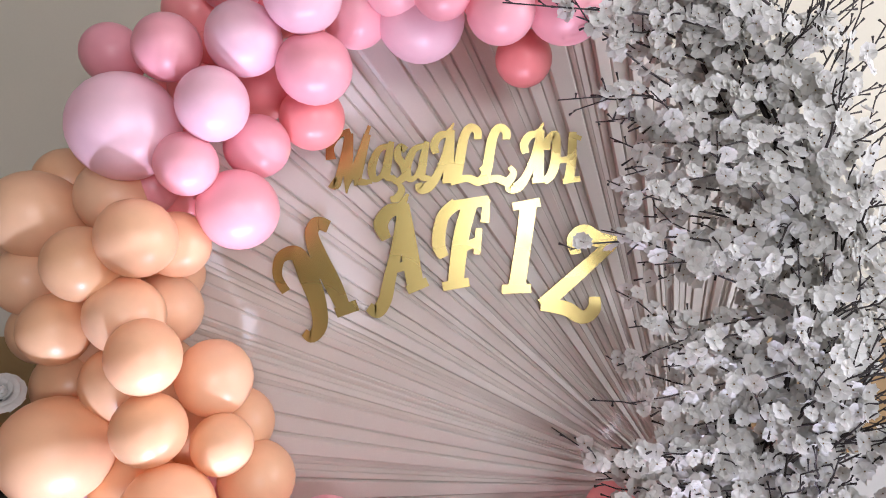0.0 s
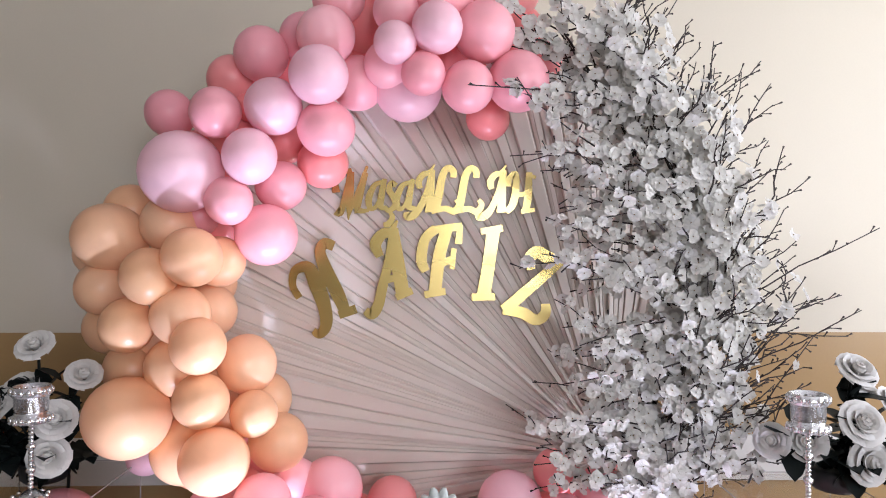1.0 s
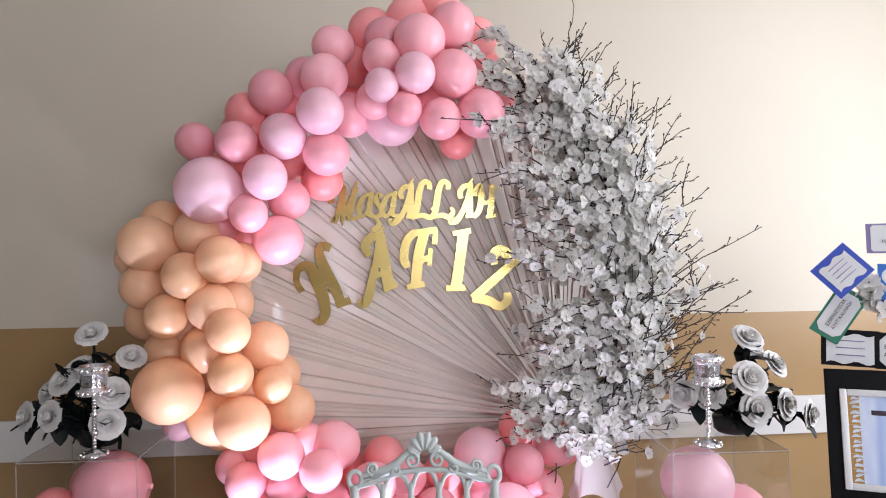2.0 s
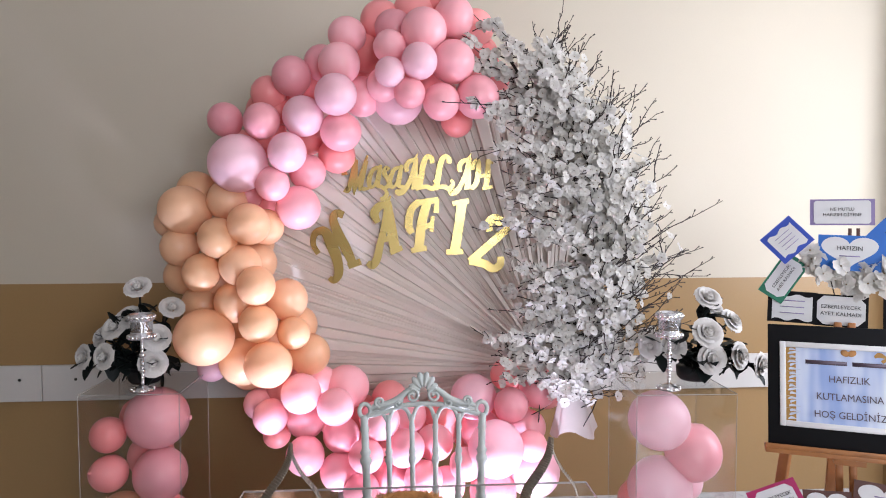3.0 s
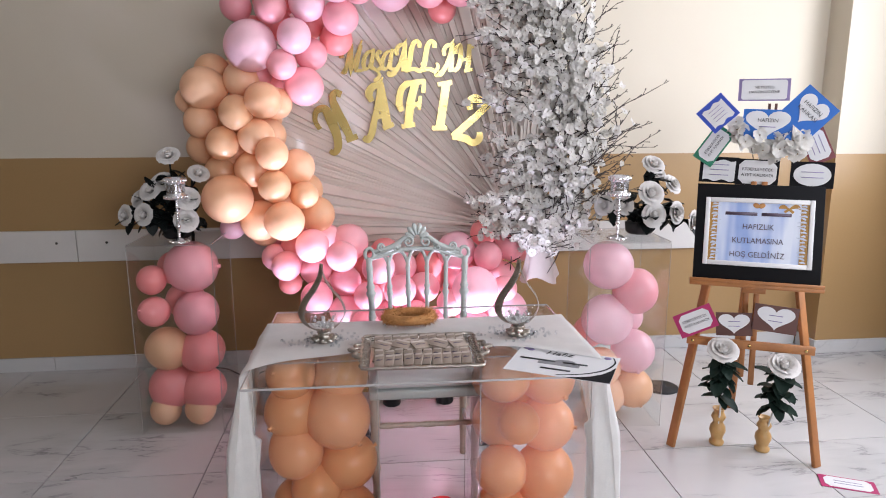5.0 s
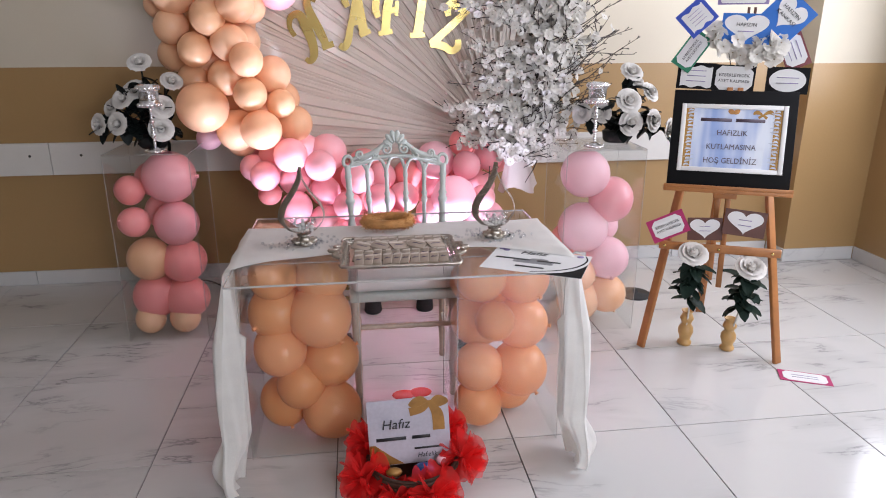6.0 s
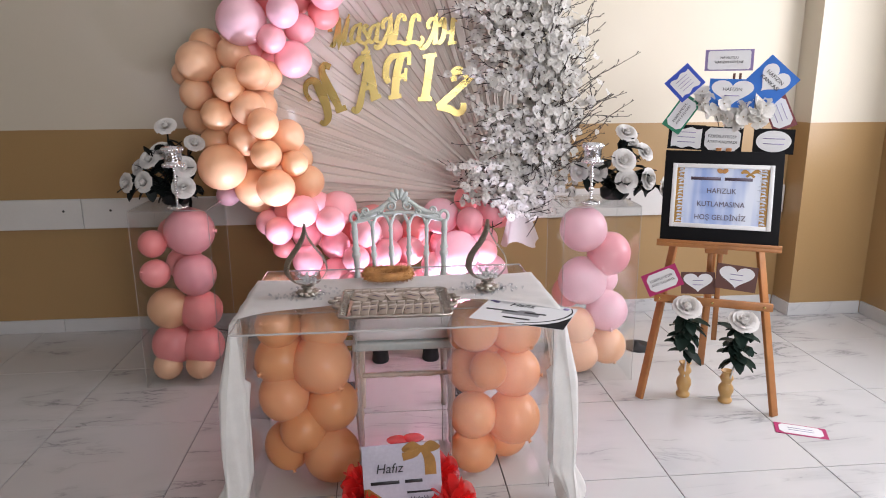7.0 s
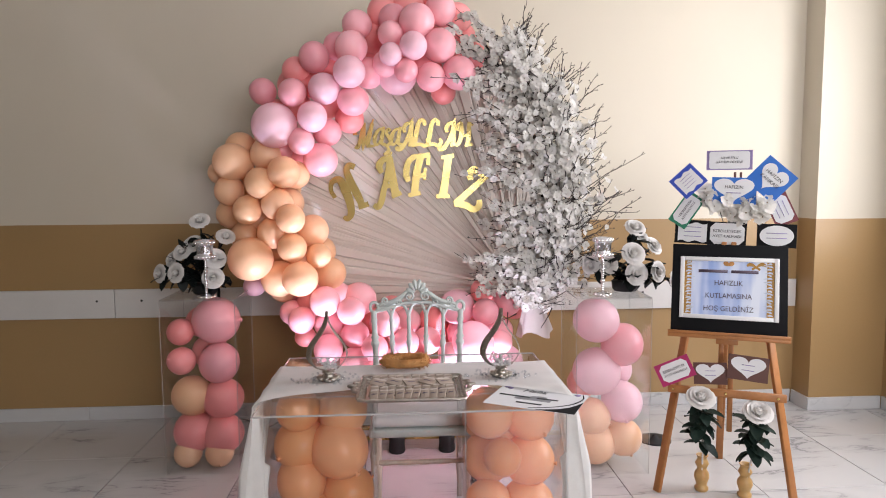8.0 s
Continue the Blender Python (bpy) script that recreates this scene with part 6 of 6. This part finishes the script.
def card_posts():
    t = thing("card_post", EAS @ pose(0.03, 0.215, 1.05), "brown wooden sticks carrying the upper cards", "stick")
    for x in (-0.012, 0.012):
        bm = bmesh.new()
        box(bm, (x, 0, 0.19), (0.010, 0.008, 0.38), 0.001)
        part("stick", bm, M_BROWN, t)


card_posts()


def corsage():
    """White silk flowers tucked among the upper cards."""
    rg = random.Random(31)
    t = thing("flower_cluster", pose(1.08, 0.70, 1.25), "white silk flowers among the cards above the sign", "artificial flowers")
    for k in range(46):
        a = rg.uniform(-1, 1)
        p = Vector((0.125 * a, -0.05 * a - 0.015 + rg.gauss(0, 0.012), rg.gauss(0, 0.022) + 0.10 * max(0, -a - 0.2) + 0.035 * max(0, a)))
        part("silk_flower", BLOSSOMS[k % 6], None, t, at=facing(p, (rg.gauss(-0.2, 0.6), -1, rg.gauss(0.2, 0.5)), rg.uniform(0.045, 0.075), rg.uniform(0, 6)))
    for k in range(10):
        bm = bmesh.new()
        a = rg.uniform(-1, 1)
        tube(bm, [(0.02 * a, 0.03, -0.10), (0.10 * a, 0.0, 0.03 * rg.random())], 0.002, 5)
        part("stem", bm, M_TWIG, t)


corsage()


def vase(x, y, h, tip, seed):
    rg = random.Random(seed)
    v = thing("bud_vase", pose(x, y, 0), "turned light wood bud vase on the tiles", "vase", "wooden bud vases")
    bm = bmesh.new()
    k = h / 0.16
    lathe(bm, [(a, b * k) for a, b in ((0.026, 0.0), (0.030, 0.006), (0.030, 0.016), (0.022, 0.024), (0.026, 0.040), (0.033, 0.060), (0.031, 0.080), (0.020, 0.098), (0.023, 0.108), (0.030, 0.122), (0.024, 0.136), (0.019, 0.146), (0.026, 0.158), (0.027, 0.160), (0.022, 0.160), (0.014, 0.13))], 24)
    part("vase_body", bm, M_VASE, v)
    r = thing("stem_rose", pose(x, y, 0.03), "single white foam rose with dark leaves in a wooden vase", "artificial flowers", "single roses")
    T = Vector(tip) - Vector((x, y, 0.03))
    bm = bmesh.new()
    tube(bm, spline([(0, 0, 0), tuple(T * 0.5 + Vector((0.008, 0, 0))), tuple(T)], 6), 0.004, 7)
    part("stem", bm, M_FOAM, r, "pale wrapped stem")
    add_rose(r, facing(T, (-0.15, -0.6, 0.85), 0.088, rg.uniform(0, 6)))
    for j in range(34):
        s = rg.uniform(0.50, 0.95)
        a = rg.uniform(0, 6.28)
        d = Vector((math.cos(a), math.sin(a), rg.uniform(-0.9, 0.5)))
        part("leaf", LEAF2, None, r, at=Matrix.LocRotScale(T * s, d.to_track_quat("X", "Z"), [rg.uniform(0.06, 0.105)] * 3))


# ---- odds and ends on the floor ----
def floodlight(m):
    t = thing("floodlight", m, "small black floodlight on the floor behind the table", "lamp", "floodlights")
    bm = bmesh.new()
    box(bm, (0, 0, 0.035), (0.10, 0.07, 0.028), 0.004, pose(0, 0, 0, 18))
    part("housing", bm, M_RUBBER, t)
    bm = bmesh.new()
    tube(bm, [(-0.055, 0, 0.04), (-0.055, 0, 0.004), (0.055, 0, 0.004), (0.055, 0, 0.04)], 0.004, 6)
    part("bracket", bm, M_RUBBER, t)


def plate(x, y, r):
    bm = bmesh.new()
    lathe(bm, [(r, 0.0), (r, 0.008), (r - 0.006, 0.012), (0.02, 0.013), (0.012, 0.03)], 30, pose(x, y, 0.0))
    tagged(part("base_plate", bm, M_RUBBER), "round black base plate on the tiles", "stand base", "base plates")


def cable(pts, label):
    bm = bmesh.new()
    tube(bm, spline(pts, 8), 0.004, 6)
    tagged(part("power_cable", bm, M_RUBBER), label, "cable")


vase(0.932, 0.621, 0.165, (0.872, 0.525, 0.458), 1)
vase(1.093, 0.545, 0.150, (1.085, 0.445, 0.415), 2)
floodlight(pose(-0.05, 0.73, 0, 0, 0, 10))
floodlight(pose(-0.80, 0.61, 0, 0, 0, 20))
floodlight(pose(-0.60, 0.79, 0, 0, 0, 5))
plate(0.945, 1.215, 0.085)
bm = bmesh.new()
lathe(bm, [(0.050, 0.0), (0.052, 0.008), (0.040, 0.05), (0.024, 0.11), (0.012, 0.13)], 24, pose(-1.04, 1.15, 0))
tagged(part("cone_weight", bm, M_GREYP), "grey cone-shaped weight on the tiles behind the table", "weight")
cable([(-1.42, 1.74, 0.005), (-1.33, 1.70, 0.005), (-1.20, 1.57, 0.005), (-1.12, 1.62, 0.02), (-1.02, 1.66, 0.005), (-0.80, 1.55, 0.005)], "black power cable lying on the tiles by the wall")


# ---- floor pieces ----
def floor():
    bm = bmesh.new()
    box(bm, ((X0 + X1) / 2, (Y0 + Y1) / 2, -0.06), (X1 - X0 + 0.4, Y1 - Y0 + 0.4, 0.108))
    f = tagged(part("floor", bm, M_GROUT, smooth=False), "white marble-look tile floor with dark joints", "floor", kind="structure")
    def tile_mesh(w):
        bm = bmesh.new()
        box(bm, (0, 0, -0.0045), (w - 0.004, 0.596, 0.009))
        bmesh.ops.bevel(bm, geom=[e for e in bm.edges if all(v.co.z > -0.001 for v in e.verts)], offset=0.0008, segments=1, affect="EDGES")
        return mesh_of("tile", bm, M_TILE, False)
    full, cut = tile_mesh(0.6), tile_mesh(0.12)
    turn = random.Random(9)
    for j in range(11):
        for i in range(15):
            part("tile", full, None, f, at=pose(X0 + 0.3 + 0.6 * i, Y0 + 0.3 + 0.6 * j, 0, 0, 0, 180 * turn.randint(0, 1)))
        part("tile", cut, None, f, at=pose(X1 - 0.06, Y0 + 0.3 + 0.6 * j, 0))


def skirting():
    root = tagged(new("baseboard"), "grey-white marble skirting tiles along the walls", "baseboard", kind="structure")
    def run(a, b, m, y):
        n = max(1, round((b - a) / 0.6))
        w = (b - a) / n
        bm = bmesh.new()
        box(bm, (0, 0, 0.04), (w - 0.003, 0.012, 0.079), 0.0015)
        me = mesh_of("skirting_tile", bm, M_SKIRT, False)
        for i in range(n):
            part("skirting_tile", me, None, root, at=m @ pose(a + w * (i + 0.5), y, 0))
    run(X0, 2.040, Matrix(), Y1 - 0.0065)
    run(2.043, X1 - 0.013, Matrix(), 1.62 - 0.0065)
    run(1.62, Y1 - 0.013, pose(0, 0, 0, 0, 0, 90), -(2.055 - 0.0065))
    run(Y0 + 0.013, 1.607, pose(0, 0, 0, 0, 0, 90), -(X1 - 0.0065))
    run(Y0, Y1 - 0.013, pose(0, 0, 0, 0, 0, 90), -(X0 + 0.0065))
    run(X0 + 0.013, X1 - 0.013, Matrix(), Y0 + 0.0065)


floor()
skirting()
